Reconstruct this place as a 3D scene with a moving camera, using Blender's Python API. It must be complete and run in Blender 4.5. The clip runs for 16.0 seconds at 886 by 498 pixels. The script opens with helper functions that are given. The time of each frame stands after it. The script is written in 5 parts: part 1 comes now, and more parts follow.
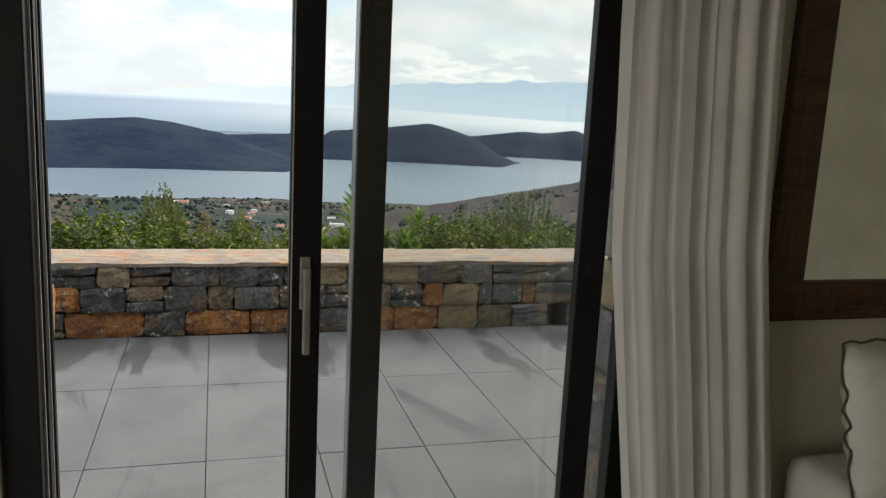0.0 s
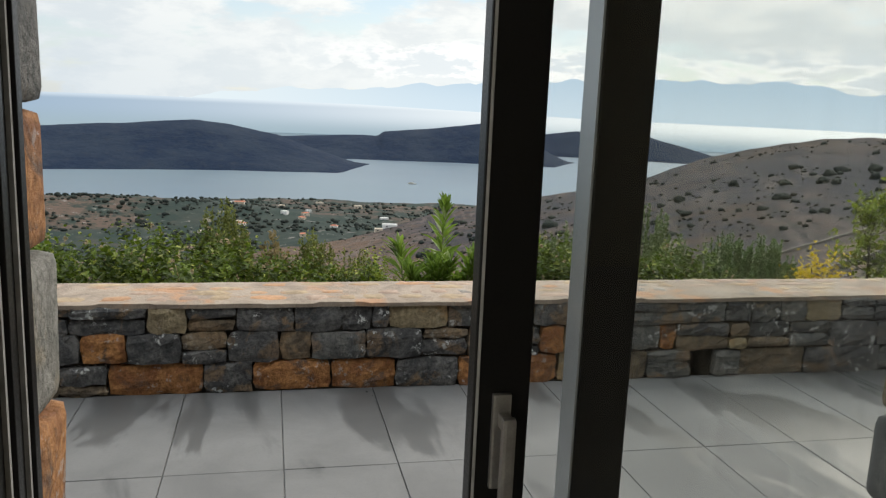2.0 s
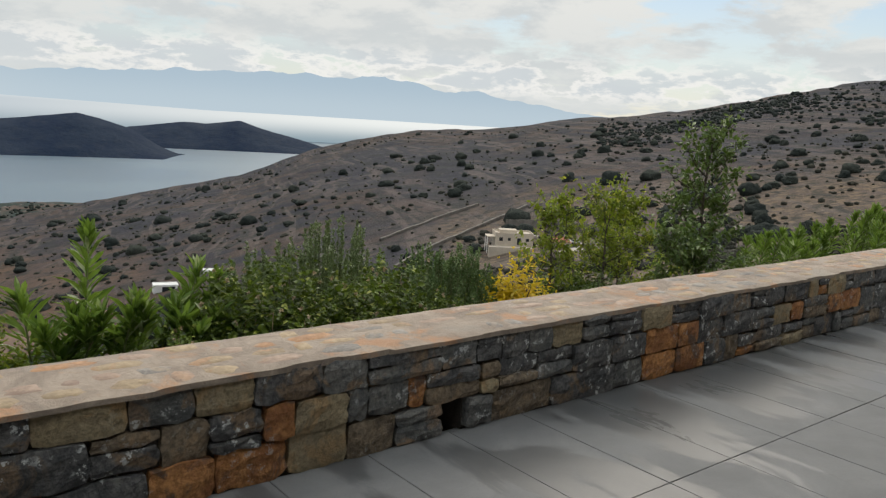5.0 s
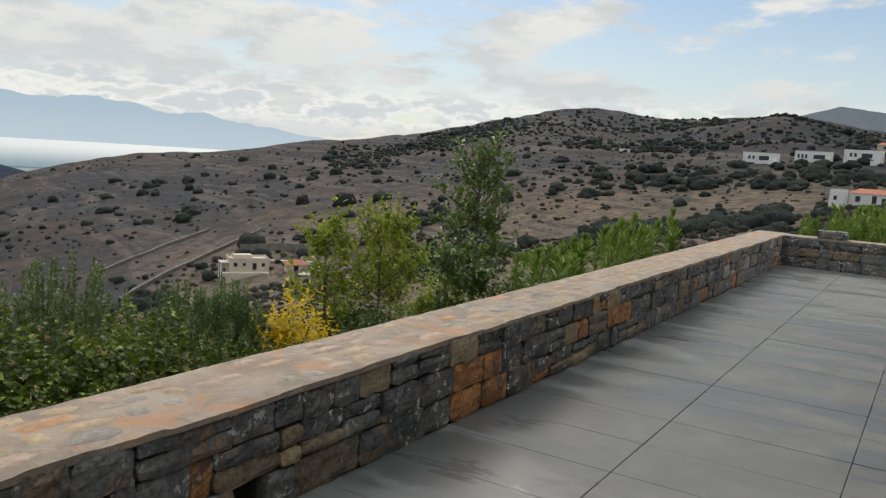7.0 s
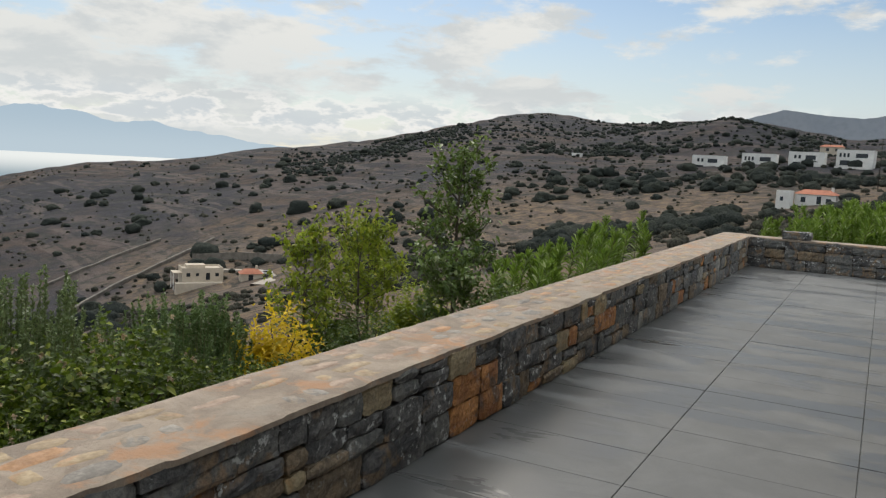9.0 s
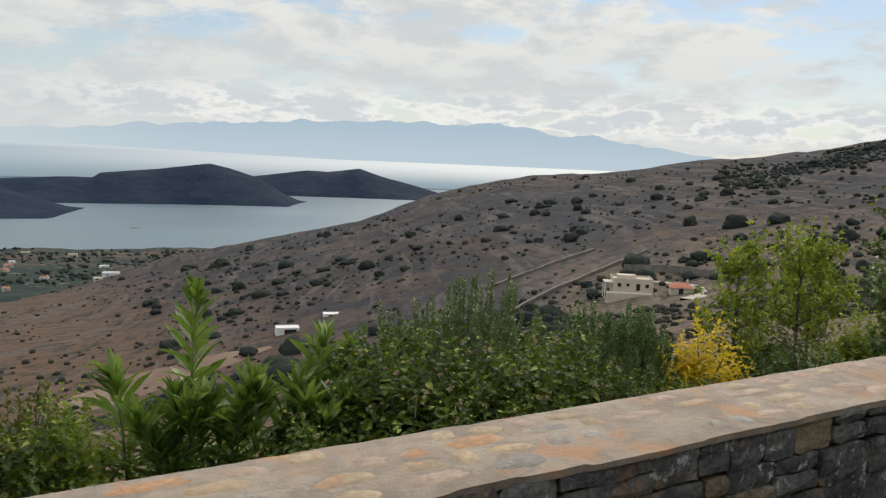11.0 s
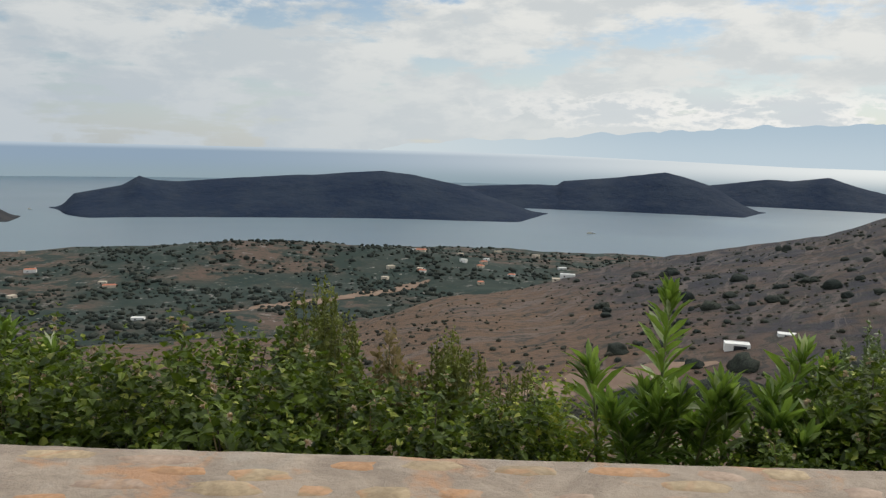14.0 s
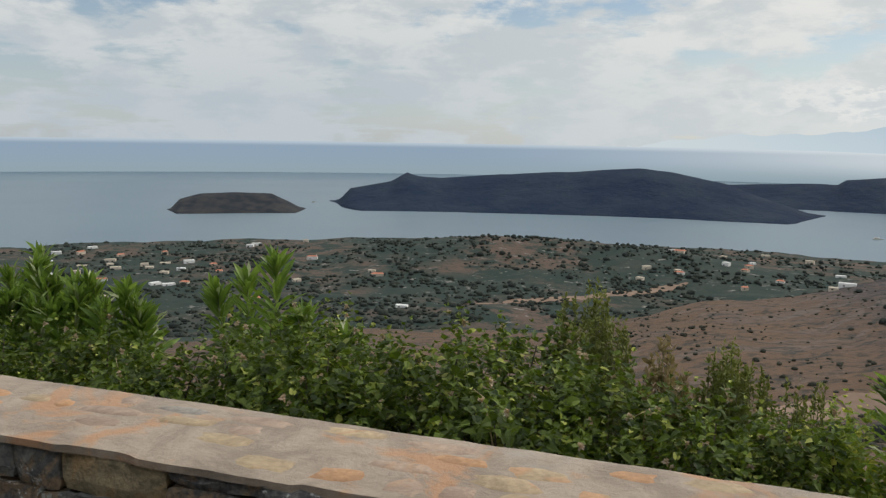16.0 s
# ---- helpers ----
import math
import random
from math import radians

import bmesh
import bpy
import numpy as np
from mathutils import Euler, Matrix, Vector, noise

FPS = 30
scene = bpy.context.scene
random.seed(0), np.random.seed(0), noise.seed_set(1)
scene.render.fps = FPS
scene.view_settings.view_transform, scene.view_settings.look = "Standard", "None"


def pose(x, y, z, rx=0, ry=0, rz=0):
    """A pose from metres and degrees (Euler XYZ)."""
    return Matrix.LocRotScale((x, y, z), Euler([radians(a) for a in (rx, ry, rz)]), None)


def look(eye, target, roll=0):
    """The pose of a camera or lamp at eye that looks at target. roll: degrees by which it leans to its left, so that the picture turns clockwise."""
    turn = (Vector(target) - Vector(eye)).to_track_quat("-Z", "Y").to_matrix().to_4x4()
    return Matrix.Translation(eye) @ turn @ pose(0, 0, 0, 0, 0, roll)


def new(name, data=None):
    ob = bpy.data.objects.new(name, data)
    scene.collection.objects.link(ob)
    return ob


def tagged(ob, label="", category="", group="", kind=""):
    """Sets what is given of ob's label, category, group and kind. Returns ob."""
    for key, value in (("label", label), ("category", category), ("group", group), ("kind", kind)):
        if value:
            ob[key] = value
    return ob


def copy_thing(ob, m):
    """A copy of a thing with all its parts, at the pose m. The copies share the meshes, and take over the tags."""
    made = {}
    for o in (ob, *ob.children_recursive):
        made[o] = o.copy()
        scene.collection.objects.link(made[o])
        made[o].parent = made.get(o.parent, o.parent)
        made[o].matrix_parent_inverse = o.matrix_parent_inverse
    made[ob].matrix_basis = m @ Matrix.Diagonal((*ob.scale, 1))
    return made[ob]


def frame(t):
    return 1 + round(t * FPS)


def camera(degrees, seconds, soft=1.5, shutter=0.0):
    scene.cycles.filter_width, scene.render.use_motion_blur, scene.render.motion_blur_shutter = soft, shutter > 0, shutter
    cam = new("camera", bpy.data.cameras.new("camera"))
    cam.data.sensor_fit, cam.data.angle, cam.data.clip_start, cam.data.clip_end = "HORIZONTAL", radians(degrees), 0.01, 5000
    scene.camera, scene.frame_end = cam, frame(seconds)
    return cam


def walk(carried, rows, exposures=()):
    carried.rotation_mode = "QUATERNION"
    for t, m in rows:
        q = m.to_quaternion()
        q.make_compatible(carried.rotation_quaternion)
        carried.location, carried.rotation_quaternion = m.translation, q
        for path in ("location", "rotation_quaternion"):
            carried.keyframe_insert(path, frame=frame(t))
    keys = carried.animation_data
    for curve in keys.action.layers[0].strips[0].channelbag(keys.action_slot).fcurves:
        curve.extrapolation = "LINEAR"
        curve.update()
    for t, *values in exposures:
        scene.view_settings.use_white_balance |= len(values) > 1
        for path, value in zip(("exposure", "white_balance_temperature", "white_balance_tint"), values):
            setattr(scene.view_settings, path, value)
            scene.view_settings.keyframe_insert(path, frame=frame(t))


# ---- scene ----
cam = camera(57.8, 16.0, 1.3)
PATH = [
    (0, (0.142, -0.44, 1.617), (0.688, 1.451, 1.258), 2.9),
    (0.5, (0.149, -0.210, 1.601), (0.589, 1.708, 1.242), 3.9),
    (1, (0.095, 0.185, 1.598), (0.559, 2.097, 1.237), 2.9),
    (1.5, (0.066, 0.442, 1.594), (0.534, 2.352, 1.23), 2.4),
    (2, (0.042, 0.705, 1.602), (0.462, 2.626, 1.238), 2.4),
    (2.5, (-0.050, 1.011, 1.599), (0.451, 2.91, 1.223), 2.3),
    (3, (-0.090, 1.248, 1.591), (0.512, 3.117, 1.21), 2.1),
    (3.5, (-0.031, 1.527, 1.604), (0.646, 3.376, 1.254), 2.8),
    (4, (-0.013, 1.74, 1.586), (0.852, 3.512, 1.25), 3.7),
    (4.5, (0.013, 1.932, 1.594), (1.119, 3.564, 1.254), 3.7),
    (5, (0.095, 2.068, 1.597), (1.349, 3.589, 1.259), 3.5),
    (5.2, (0.112, 2.159, 1.602), (1.435, 3.621, 1.268), 3.9),
    (7.3, (0.469, 2.84, 1.499), (2.197, 3.82, 1.262), 3.5),
    (7.5, (0.49, 2.886, 1.493), (2.245, 3.817, 1.257), 3.5),
    (7.7, (0.49, 2.95, 1.498), (2.273, 3.825, 1.265), 3.6),
    (8, (0.472, 3.018, 1.496), (2.282, 3.837, 1.271), 3.2),
    (8.2, (0.46, 3.051, 1.491), (2.278, 3.855, 1.271), 3.0),
    (10.3, (0.447, 3.051, 1.51), (1.754, 4.547, 1.276), 2.6),
    (10.5, (0.484, 3.042, 1.506), (1.698, 4.615, 1.27), 2.4),
    (11, (0.458, 3.044, 1.504), (1.483, 4.744, 1.262), 2.4),
    (11.5, (0.438, 3.054, 1.5), (1.281, 4.85, 1.248), 2.5),
    (12, (0.416, 3.054, 1.499), (1.091, 4.92, 1.245), 2.3),
    (12.5, (0.394, 3.062, 1.492), (0.904, 4.979, 1.238), 2.0),
    (13, (0.383, 3.05, 1.491), (0.727, 5.003, 1.236), 1.7),
    (13.5, (0.361, 3.018, 1.49), (0.515, 4.996, 1.236), 1.6),
    (14, (0.34, 3.034, 1.477), (0.321, 5.017, 1.219), 1.5),
    (14.5, (0.313, 3.038, 1.481), (0.119, 5.011, 1.216), 1.2),
    (15, (0.288, 3.02, 1.488), (-0.086, 4.967, 1.220), 0.9),
    (15.5, (0.262, 3.011, 1.497), (-0.264, 4.921, 1.223), 1.2),
    (16, (0.244, 3.032, 1.493), (-0.391, 4.908, 1.215), 1.0),
]
EXPOSURES = [(0.0, 0.6), (1.5, 0.5), (2.8, 0.25), (3.8, 0.0), (16.0, 0.0)]
walk(cam, [(t, look(eye, target, roll)) for t, eye, target, roll in PATH], EXPOSURES)

# ---- light levels ----
SUN_POWER, ZENITH = 1.7, 1.2
CLOUD_LO, CLOUD_HI = 0.42, 0.5
CLOUD_D0, CLOUD_D1 = (5.3, 5.75, 6.0, 1), (6.3, 6.55, 6.6, 1)
CLOUD_L0, CLOUD_L1 = (7.3, 7.4, 7.2, 1), (8.5, 8.4, 8.0, 1)
SKY_TINT = (0.9, 0.9, 0.9, 1)
# FAR_ and RANGE_ colours paint glint and haze into the glowing backdrop
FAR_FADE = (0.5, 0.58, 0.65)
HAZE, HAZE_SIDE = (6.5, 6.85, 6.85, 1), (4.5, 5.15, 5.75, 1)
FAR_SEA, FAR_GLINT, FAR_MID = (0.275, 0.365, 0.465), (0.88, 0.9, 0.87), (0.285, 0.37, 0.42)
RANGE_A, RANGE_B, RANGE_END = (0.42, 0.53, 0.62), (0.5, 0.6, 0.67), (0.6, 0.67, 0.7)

# added area lamp: daylight of an unseen window, assumed in the west wall
unseen_window_light = bpy.data.lights.new("unseen_window_light", "AREA")
unseen_window_light.shape, unseen_window_light.size, unseen_window_light.size_y, unseen_window_light.energy, unseen_window_light.color = "RECTANGLE", 3.1, 1.9, 48.0, (1.0, 0.94, 0.86)
new("unseen_window_light", unseen_window_light).matrix_world = look((-4.1, -2.0, 1.3), (0, -1.2, 1.2))

# ---- world, sun ----
SUN_AZ, SUN_EL = 50.0, 36.0
world = bpy.data.worlds.new("world")
scene.world = world
world.use_nodes = True
wt = world.node_tree
wt.nodes.clear()


def wnode(kind, **values):
    n = wt.nodes.new(kind)
    for k, v in values.items():
        n.inputs[k].default_value = v
    return n


w_out, w_bg = wt.nodes.new("ShaderNodeOutputWorld"), wnode("ShaderNodeBackground", Strength=0.1)
w_sky = wt.nodes.new("ShaderNodeTexSky")
w_sky.sky_type, w_sky.sun_disc = "NISHITA", False
w_sky.sun_elevation, w_sky.sun_rotation = radians(SUN_EL), radians(SUN_AZ)
w_sky.altitude, w_sky.air_density, w_sky.dust_density, w_sky.ozone_density = 200, 1.0, 0.3, 1.6
w_co = wt.nodes.new("ShaderNodeTexCoord")
w_sep = wt.nodes.new("ShaderNodeSeparateXYZ")
wt.links.new(w_co.outputs["Generated"], w_sep.inputs[0])


def wmath(op, a, b=None, c=None, clamp=False):
    n = wt.nodes.new("ShaderNodeMath")
    n.operation, n.use_clamp = op, clamp
    for i, v in enumerate((a, b, c)):
        if v is None:
            continue
        if isinstance(v, (int, float)):
            n.inputs[i].default_value = v
        else:
            wt.links.new(v, n.inputs[i])
    return n.outputs[0]


def wmix(fac, a, b):
    n = wt.nodes.new("ShaderNodeMix")
    n.data_type = "RGBA"
    for i, v in ((0, fac), (6, a), (7, b)):
        if isinstance(v, (int, float, tuple)):
            n.inputs[i].default_value = v
        else:
            wt.links.new(v, n.inputs[i])
    return n.outputs[2]


def wramp(value, lo, hi):
    n = wt.nodes.new("ShaderNodeMapRange")
    n.interpolation_type = "SMOOTHSTEP"
    n.inputs[1].default_value, n.inputs[2].default_value = lo, hi
    wt.links.new(value, n.inputs[0])
    return n.outputs[0]


# clouds: a sheet of noise high above, seen in perspective and stretched sideways
elev = w_sep.outputs[2]
over = wmath("ADD", wmath("MAXIMUM", elev, 0.0), 0.11)
w_vec = wt.nodes.new("ShaderNodeCombineXYZ")
wt.links.new(wmath("DIVIDE", w_sep.outputs[0], over), w_vec.inputs[0])
wt.links.new(wmath("DIVIDE", w_sep.outputs[1], over), w_vec.inputs[1])


def wnoise(scale, detail, rough, seed):
    m = wt.nodes.new("ShaderNodeMapping")
    m.inputs["Location"].default_value = (seed, seed * 0.7, 0)
    wt.links.new(w_vec.outputs[0], m.inputs[0])
    n = wnode("ShaderNodeTexNoise", Scale=scale, Detail=detail, Roughness=rough, Distortion=0.1)
    wt.links.new(m.outputs[0], n.inputs["Vector"])
    return n.outputs[0]


def puff(scale, detail, rough, seed, lift=0.0):
    m = wt.nodes.new("ShaderNodeMapping")
    m.inputs["Location"].default_value = (seed, seed * 0.4, lift)
    m.inputs["Scale"].default_value = (1.0, 1.0, 2.7)
    wt.links.new(w_co.outputs["Generated"], m.inputs[0])
    n = wnode("ShaderNodeTexNoise", Scale=scale, Detail=detail, Roughness=rough, Distortion=0.15)
    wt.links.new(m.outputs[0], n.inputs["Vector"])
    return n.outputs[0]


big, fine = puff(5.5, 12.0, 0.6, 5.3), wnoise(1.3, 10.0, 0.6, 7.7)
cover = wmath("ADD", wmath("MULTIPLY", big, 0.66), wmath("MULTIPLY", fine, 0.34))
# the sheet breaks up inland
cover = wmath("SUBTRACT", cover, wmath("MULTIPLY", wramp(w_sep.outputs[0], 0.8, 0.99), 0.06))
mask = wramp(cover, CLOUD_LO, CLOUD_HI)
shade = wramp(puff(9.0, 10.0, 0.62, 2.2, 0.05), 0.4, 0.58)
# brightness of the cloud rises towards the sun
sd = Vector((math.sin(radians(SUN_AZ)) * math.cos(radians(SUN_EL)), math.cos(radians(SUN_AZ)) * math.cos(radians(SUN_EL)), math.sin(radians(SUN_EL))))
w_dot = wt.nodes.new("ShaderNodeVectorMath")
w_dot.operation = "DOT_PRODUCT"
wt.links.new(w_co.outputs["Generated"], w_dot.inputs[0])
w_dot.inputs[1].default_value = sd
near_sun = wramp(w_dot.outputs["Value"], 0.2, 1.0)
cloud_dark = wmix(near_sun, CLOUD_D0, CLOUD_D1)
cloud_lit = wmix(near_sun, CLOUD_L0, CLOUD_L1)
cloud = wmix(shade, cloud_dark, cloud_lit)
blue = wt.nodes.new("ShaderNodeMix")
blue.data_type, blue.blend_type = "RGBA", "MULTIPLY"
blue.inputs[0].default_value = 1.0
wt.links.new(w_sky.outputs[0], blue.inputs[6])
blue.inputs[7].default_value = SKY_TINT
sky_all = wmix(mask, blue.outputs[2], cloud)
# an overcast sky is brighter overhead than low down
lift = wt.nodes.new("ShaderNodeVectorMath")
lift.operation = "SCALE"
wt.links.new(sky_all, lift.inputs[0])
wt.links.new(wmath("ADD", 1.0, wmath("MULTIPLY", wramp(elev, 0.28, 0.9), ZENITH)), lift.inputs["Scale"])
sky_all = lift.outputs[0]
# haze thickens towards the horizon, under it lies far water
haze = wmath("SUBTRACT", 1.0, wramp(elev, 0.0, 0.24))
sky_all = wmix(wmath("MULTIPLY", haze, 0.72), sky_all, wmix(wramp(w_dot.outputs["Value"], 0.15, 0.72), HAZE_SIDE, HAZE))
# a bank of small heaped clouds stands low over the far ranges
heap = puff(15.0, 9.0, 0.6, 9.1)
bank = wmath("MULTIPLY", wramp(elev, 0.012, 0.034), wmath("SUBTRACT", 1.0, wramp(elev, 0.05, 0.085)))
toward = wramp(w_dot.outputs["Value"], 0.5, 0.72)
bank = wmath("MULTIPLY", bank, toward)
edge = wramp(heap, 0.42, 0.48)
core_shade = wramp(heap, 0.49, 0.58)
sky_all = wmix(wmath("MULTIPLY", wmath("MULTIPLY", edge, bank), 0.85), sky_all, wmix(core_shade, (8.9, 8.8, 8.5, 1), (6.2, 6.65, 6.9, 1)))
wt.links.new(sky_all, w_bg.inputs[0])
wt.links.new(w_bg.outputs[0], w_out.inputs[0])

sun_data = bpy.data.lights.new("sun", "SUN")
sun_data.energy, sun_data.angle, sun_data.color = SUN_POWER, radians(40.0), (1.0, 0.91, 0.78)
sun = new("sun", sun_data)
sun.matrix_world = look(sd * 100, (0, 0, 0))

# ---- materials ----
MATS = {}


class Nodes:
    """Short hand for building one node material."""

    def __init__(self, name):
        self.m = bpy.data.materials.new(name)
        self.m.use_nodes = True
        self.t = self.m.node_tree
        self.b = self.t.nodes["Principled BSDF"]
        self.out = self.t.nodes["Material Output"]
        MATS[name] = self.m

    def link(self, a, b):
        self.t.links.new(a, b)

    def put(self, socket, v):
        if isinstance(v, bpy.types.NodeSocket):
            self.link(v, socket)
        else:
            socket.default_value = v

    def coord(self, world_space=True, scale=(1, 1, 1)):
        if world_space:
            src = self.t.nodes.new("ShaderNodeNewGeometry").outputs["Position"]
        else:
            src = self.t.nodes.new("ShaderNodeTexCoord").outputs["Object"]
        mp = self.t.nodes.new("ShaderNodeMapping")
        mp.inputs["Scale"].default_value = scale
        self.link(src, mp.inputs[0])
        return mp.outputs[0]

    def noise(self, vec, scale, detail=5, rough=0.55, distortion=0.0):
        n = self.t.nodes.new("ShaderNodeTexNoise")
        for k, v in (("Scale", scale), ("Detail", detail), ("Roughness", rough), ("Distortion", distortion)):
            n.inputs[k].default_value = v
        self.link(vec, n.inputs["Vector"])
        return n.outputs[0]

    def cells(self, vec, scale, feature="F1"):
        n = self.t.nodes.new("ShaderNodeTexVoronoi")
        n.feature = feature
        n.inputs["Scale"].default_value = scale
        self.link(vec, n.inputs["Vector"])
        return n.outputs[0]

    def ramp(self, v, lo, hi, a=0.0, b=1.0):
        n = self.t.nodes.new("ShaderNodeMapRange")
        n.interpolation_type = "SMOOTHSTEP"
        for i, x in ((1, lo), (2, hi), (3, a), (4, b)):
            n.inputs[i].default_value = x
        self.link(v, n.inputs[0])
        return n.outputs[0]

    def mix(self, fac, a, b, blend="MIX"):
        n = self.t.nodes.new("ShaderNodeMix")
        n.data_type, n.blend_type = "RGBA", blend
        for i, v in ((0, fac), (6, a), (7, b)):
            if isinstance(v, tuple) and len(v) == 3:
                v = (*v, 1)
            self.put(n.inputs[i], v)
        return n.outputs[2]

    def calc(self, op, a, b=0.0):
        n = self.t.nodes.new("ShaderNodeMath")
        n.operation = op
        self.put(n.inputs[0], a)
        self.put(n.inputs[1], b)
        return n.outputs[0]

    def rand(self, island=False):
        if island:
            return self.t.nodes.new("ShaderNodeNewGeometry").outputs["Random Per Island"]
        return self.t.nodes.new("ShaderNodeObjectInfo").outputs["Random"]

    def bump(self, height, strength, dist=0.01):
        n = self.t.nodes.new("ShaderNodeBump")
        n.inputs["Strength"].default_value, n.inputs["Distance"].default_value = strength, dist
        self.link(height, n.inputs["Height"])
        self.link(n.outputs[0], self.b.inputs["Normal"])

    def done(self, color=None, rough=None, metal=None, spec=None):
        for key, v in (("Base Color", color), ("Roughness", rough), ("Metallic", metal), ("Specular IOR Level", spec)):
            if v is None:
                continue
            if isinstance(v, tuple) and len(v) == 3:
                v = (*v, 1)
            self.put(self.b.inputs[key], v)
        return self.m


def stone_mat(name, dark, mid, stain, lichen=0.0):
    n = Nodes(name)
    flat = name.startswith("flat")
    v = n.coord()
    a, f = n.noise(v, 7.0, 8, 0.68, 0.5), n.noise(v, 42.0, 7, 0.7)
    c = n.mix(n.ramp(a, 0.38, 0.6), dark, mid)
    c = n.mix(n.ramp(n.noise(v, 4.2, 6, 0.62, 0.9), 0.53, 0.62, 0.0, 0.9), c, stain)
    c = n.mix(n.ramp(f, 0.4, 0.68, 0.0, 0.35 if flat else 0.75), c, (dark[0] * 0.5, dark[1] * 0.55, dark[2] * 0.55))
    c = n.mix(n.calc("MULTIPLY", n.rand(), 0.3), c, (dark[0] * 0.7, dark[1] * 0.72, dark[2] * 0.75))
    if lichen:
        spots = n.ramp(n.noise(v, 24.0, 5, 0.72), 0.555, 0.61)
        patch = n.ramp(n.noise(v, 5.5, 2, 0.5), 0.5, 0.57)
        c = n.mix(n.calc("MULTIPLY", n.calc("MULTIPLY", spots, patch), lichen), c, (0.55, 0.56, 0.54))
    h = n.calc("ADD", n.calc("MULTIPLY", a, 0.7), n.calc("MULTIPLY", f, 0.4))
    n.bump(h, 0.5 if flat else 1.0, 0.014 if flat else 0.035)
    return n.done(c, n.ramp(f, 0.3, 0.7, 0.6, 0.9))


stone_mat("slate", (0.06, 0.06, 0.061), (0.19, 0.182, 0.172), (0.27, 0.175, 0.095), 1.0)
stone_mat("flat_orange", (0.33, 0.18, 0.09), (0.5, 0.27, 0.13), (0.4, 0.28, 0.19))
stone_mat("flat_tan", (0.29, 0.21, 0.125), (0.45, 0.335, 0.2), (0.45, 0.25, 0.13))
stone_mat("flat_pink", (0.29, 0.2, 0.145), (0.43, 0.31, 0.225), (0.4, 0.25, 0.15))
stone_mat("flat_grey", (0.2, 0.175, 0.15), (0.33, 0.295, 0.25), (0.34, 0.26, 0.18))
stone_mat("grey_stone", (0.1, 0.103, 0.1), (0.22, 0.21, 0.19), (0.32, 0.21, 0.12), 0.7)
stone_mat("brown_stone", (0.12, 0.09, 0.06), (0.28, 0.21, 0.135), (0.3, 0.2, 0.11), 0.3)
stone_mat("orange_stone", (0.3, 0.115, 0.036), (0.6, 0.28, 0.09), (0.085, 0.075, 0.068), 0.45)
stone_mat("tan_stone", (0.27, 0.21, 0.125), (0.43, 0.34, 0.2), (0.46, 0.29, 0.13), 0.1)
stone_mat("pale_stone", (0.24, 0.23, 0.2), (0.42, 0.4, 0.36), (0.36, 0.3, 0.2), 0.1)
stone_mat("pink_stone", (0.3, 0.19, 0.13), (0.46, 0.31, 0.22), (0.36, 0.3, 0.25), 0.0)


def plain_mat(name, a, b, rough, scale=6.0, bump=0.3, fine=60.0, spec=0.5, metal=0.0):
    n = Nodes(name)
    v = n.coord()
    x, y = n.noise(v, scale, 6, 0.6), n.noise(v, fine, 4, 0.6)
    c = n.mix(n.ramp(x, 0.35, 0.66), a, b)
    c = n.mix(n.ramp(y, 0.4, 0.75, 0.0, 0.3), c, (a[0] * 0.7, a[1] * 0.7, a[2] * 0.7))
    n.bump(n.calc("ADD", n.calc("MULTIPLY", x, 0.5), y), bump, 0.006)
    return n.done(c, n.ramp(y, 0.3, 0.7, max(rough - 0.08, 0.03), rough + 0.05), metal, spec)


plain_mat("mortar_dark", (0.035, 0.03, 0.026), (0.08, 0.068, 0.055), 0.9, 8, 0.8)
plain_mat("joint_grout", (0.17, 0.17, 0.165), (0.21, 0.21, 0.205), 0.9)
plain_mat("aluminium_black", (0.006, 0.0058, 0.0056), (0.009, 0.0087, 0.0084), 0.42, 3, 0.05, 200, 0.3)
# pale copy of the black aluminium, daylight put into its colour
plain_mat("aluminium_daylit", (0.42, 0.45, 0.47), (0.5, 0.53, 0.55), 0.4, 3, 0.05, 200, metal=0.4)
plain_mat("steel_handle", (0.34, 0.33, 0.31), (0.42, 0.41, 0.39), 0.36, 20, 0.05, 250, metal=0.7)
plain_mat("rubber_seal", (0.35, 0.35, 0.34), (0.45, 0.45, 0.44), 0.5, 20, 0.05)
plain_mat("plaster", (0.5, 0.465, 0.35), (0.58, 0.545, 0.42), 0.9, 2.5, 0.25, 90)
plain_mat("plaster_ceiling", (0.7, 0.69, 0.65), (0.76, 0.75, 0.71), 0.9, 2.5, 0.2, 90)
plain_mat("interior_floor", (0.3, 0.29, 0.27), (0.36, 0.35, 0.33), 0.5, 2.0, 0.1)
plain_mat("bed_linen", (0.68, 0.66, 0.6), (0.76, 0.74, 0.68), 0.95, 5, 0.5, 400)
plain_mat("house_white", (0.66, 0.65, 0.62), (0.76, 0.75, 0.72), 0.9, 0.3, 0.1, 3)
plain_mat("house_beige", (0.5, 0.43, 0.34), (0.58, 0.5, 0.4), 0.9, 0.3, 0.1, 3)
plain_mat("roof_red", (0.36, 0.13, 0.075), (0.48, 0.19, 0.11), 0.85, 0.5, 0.3, 4)
plain_mat("window_dark", (0.02, 0.024, 0.03), (0.03, 0.035, 0.04), 0.15, 2, 0.02)
plain_mat("pole_wood", (0.025, 0.02, 0.017), (0.05, 0.042, 0.036), 0.9, 3, 0.4, 30)
plain_mat("field_wall", (0.13, 0.115, 0.097), (0.21, 0.187, 0.158), 0.95, 0.4, 0.6, 3)
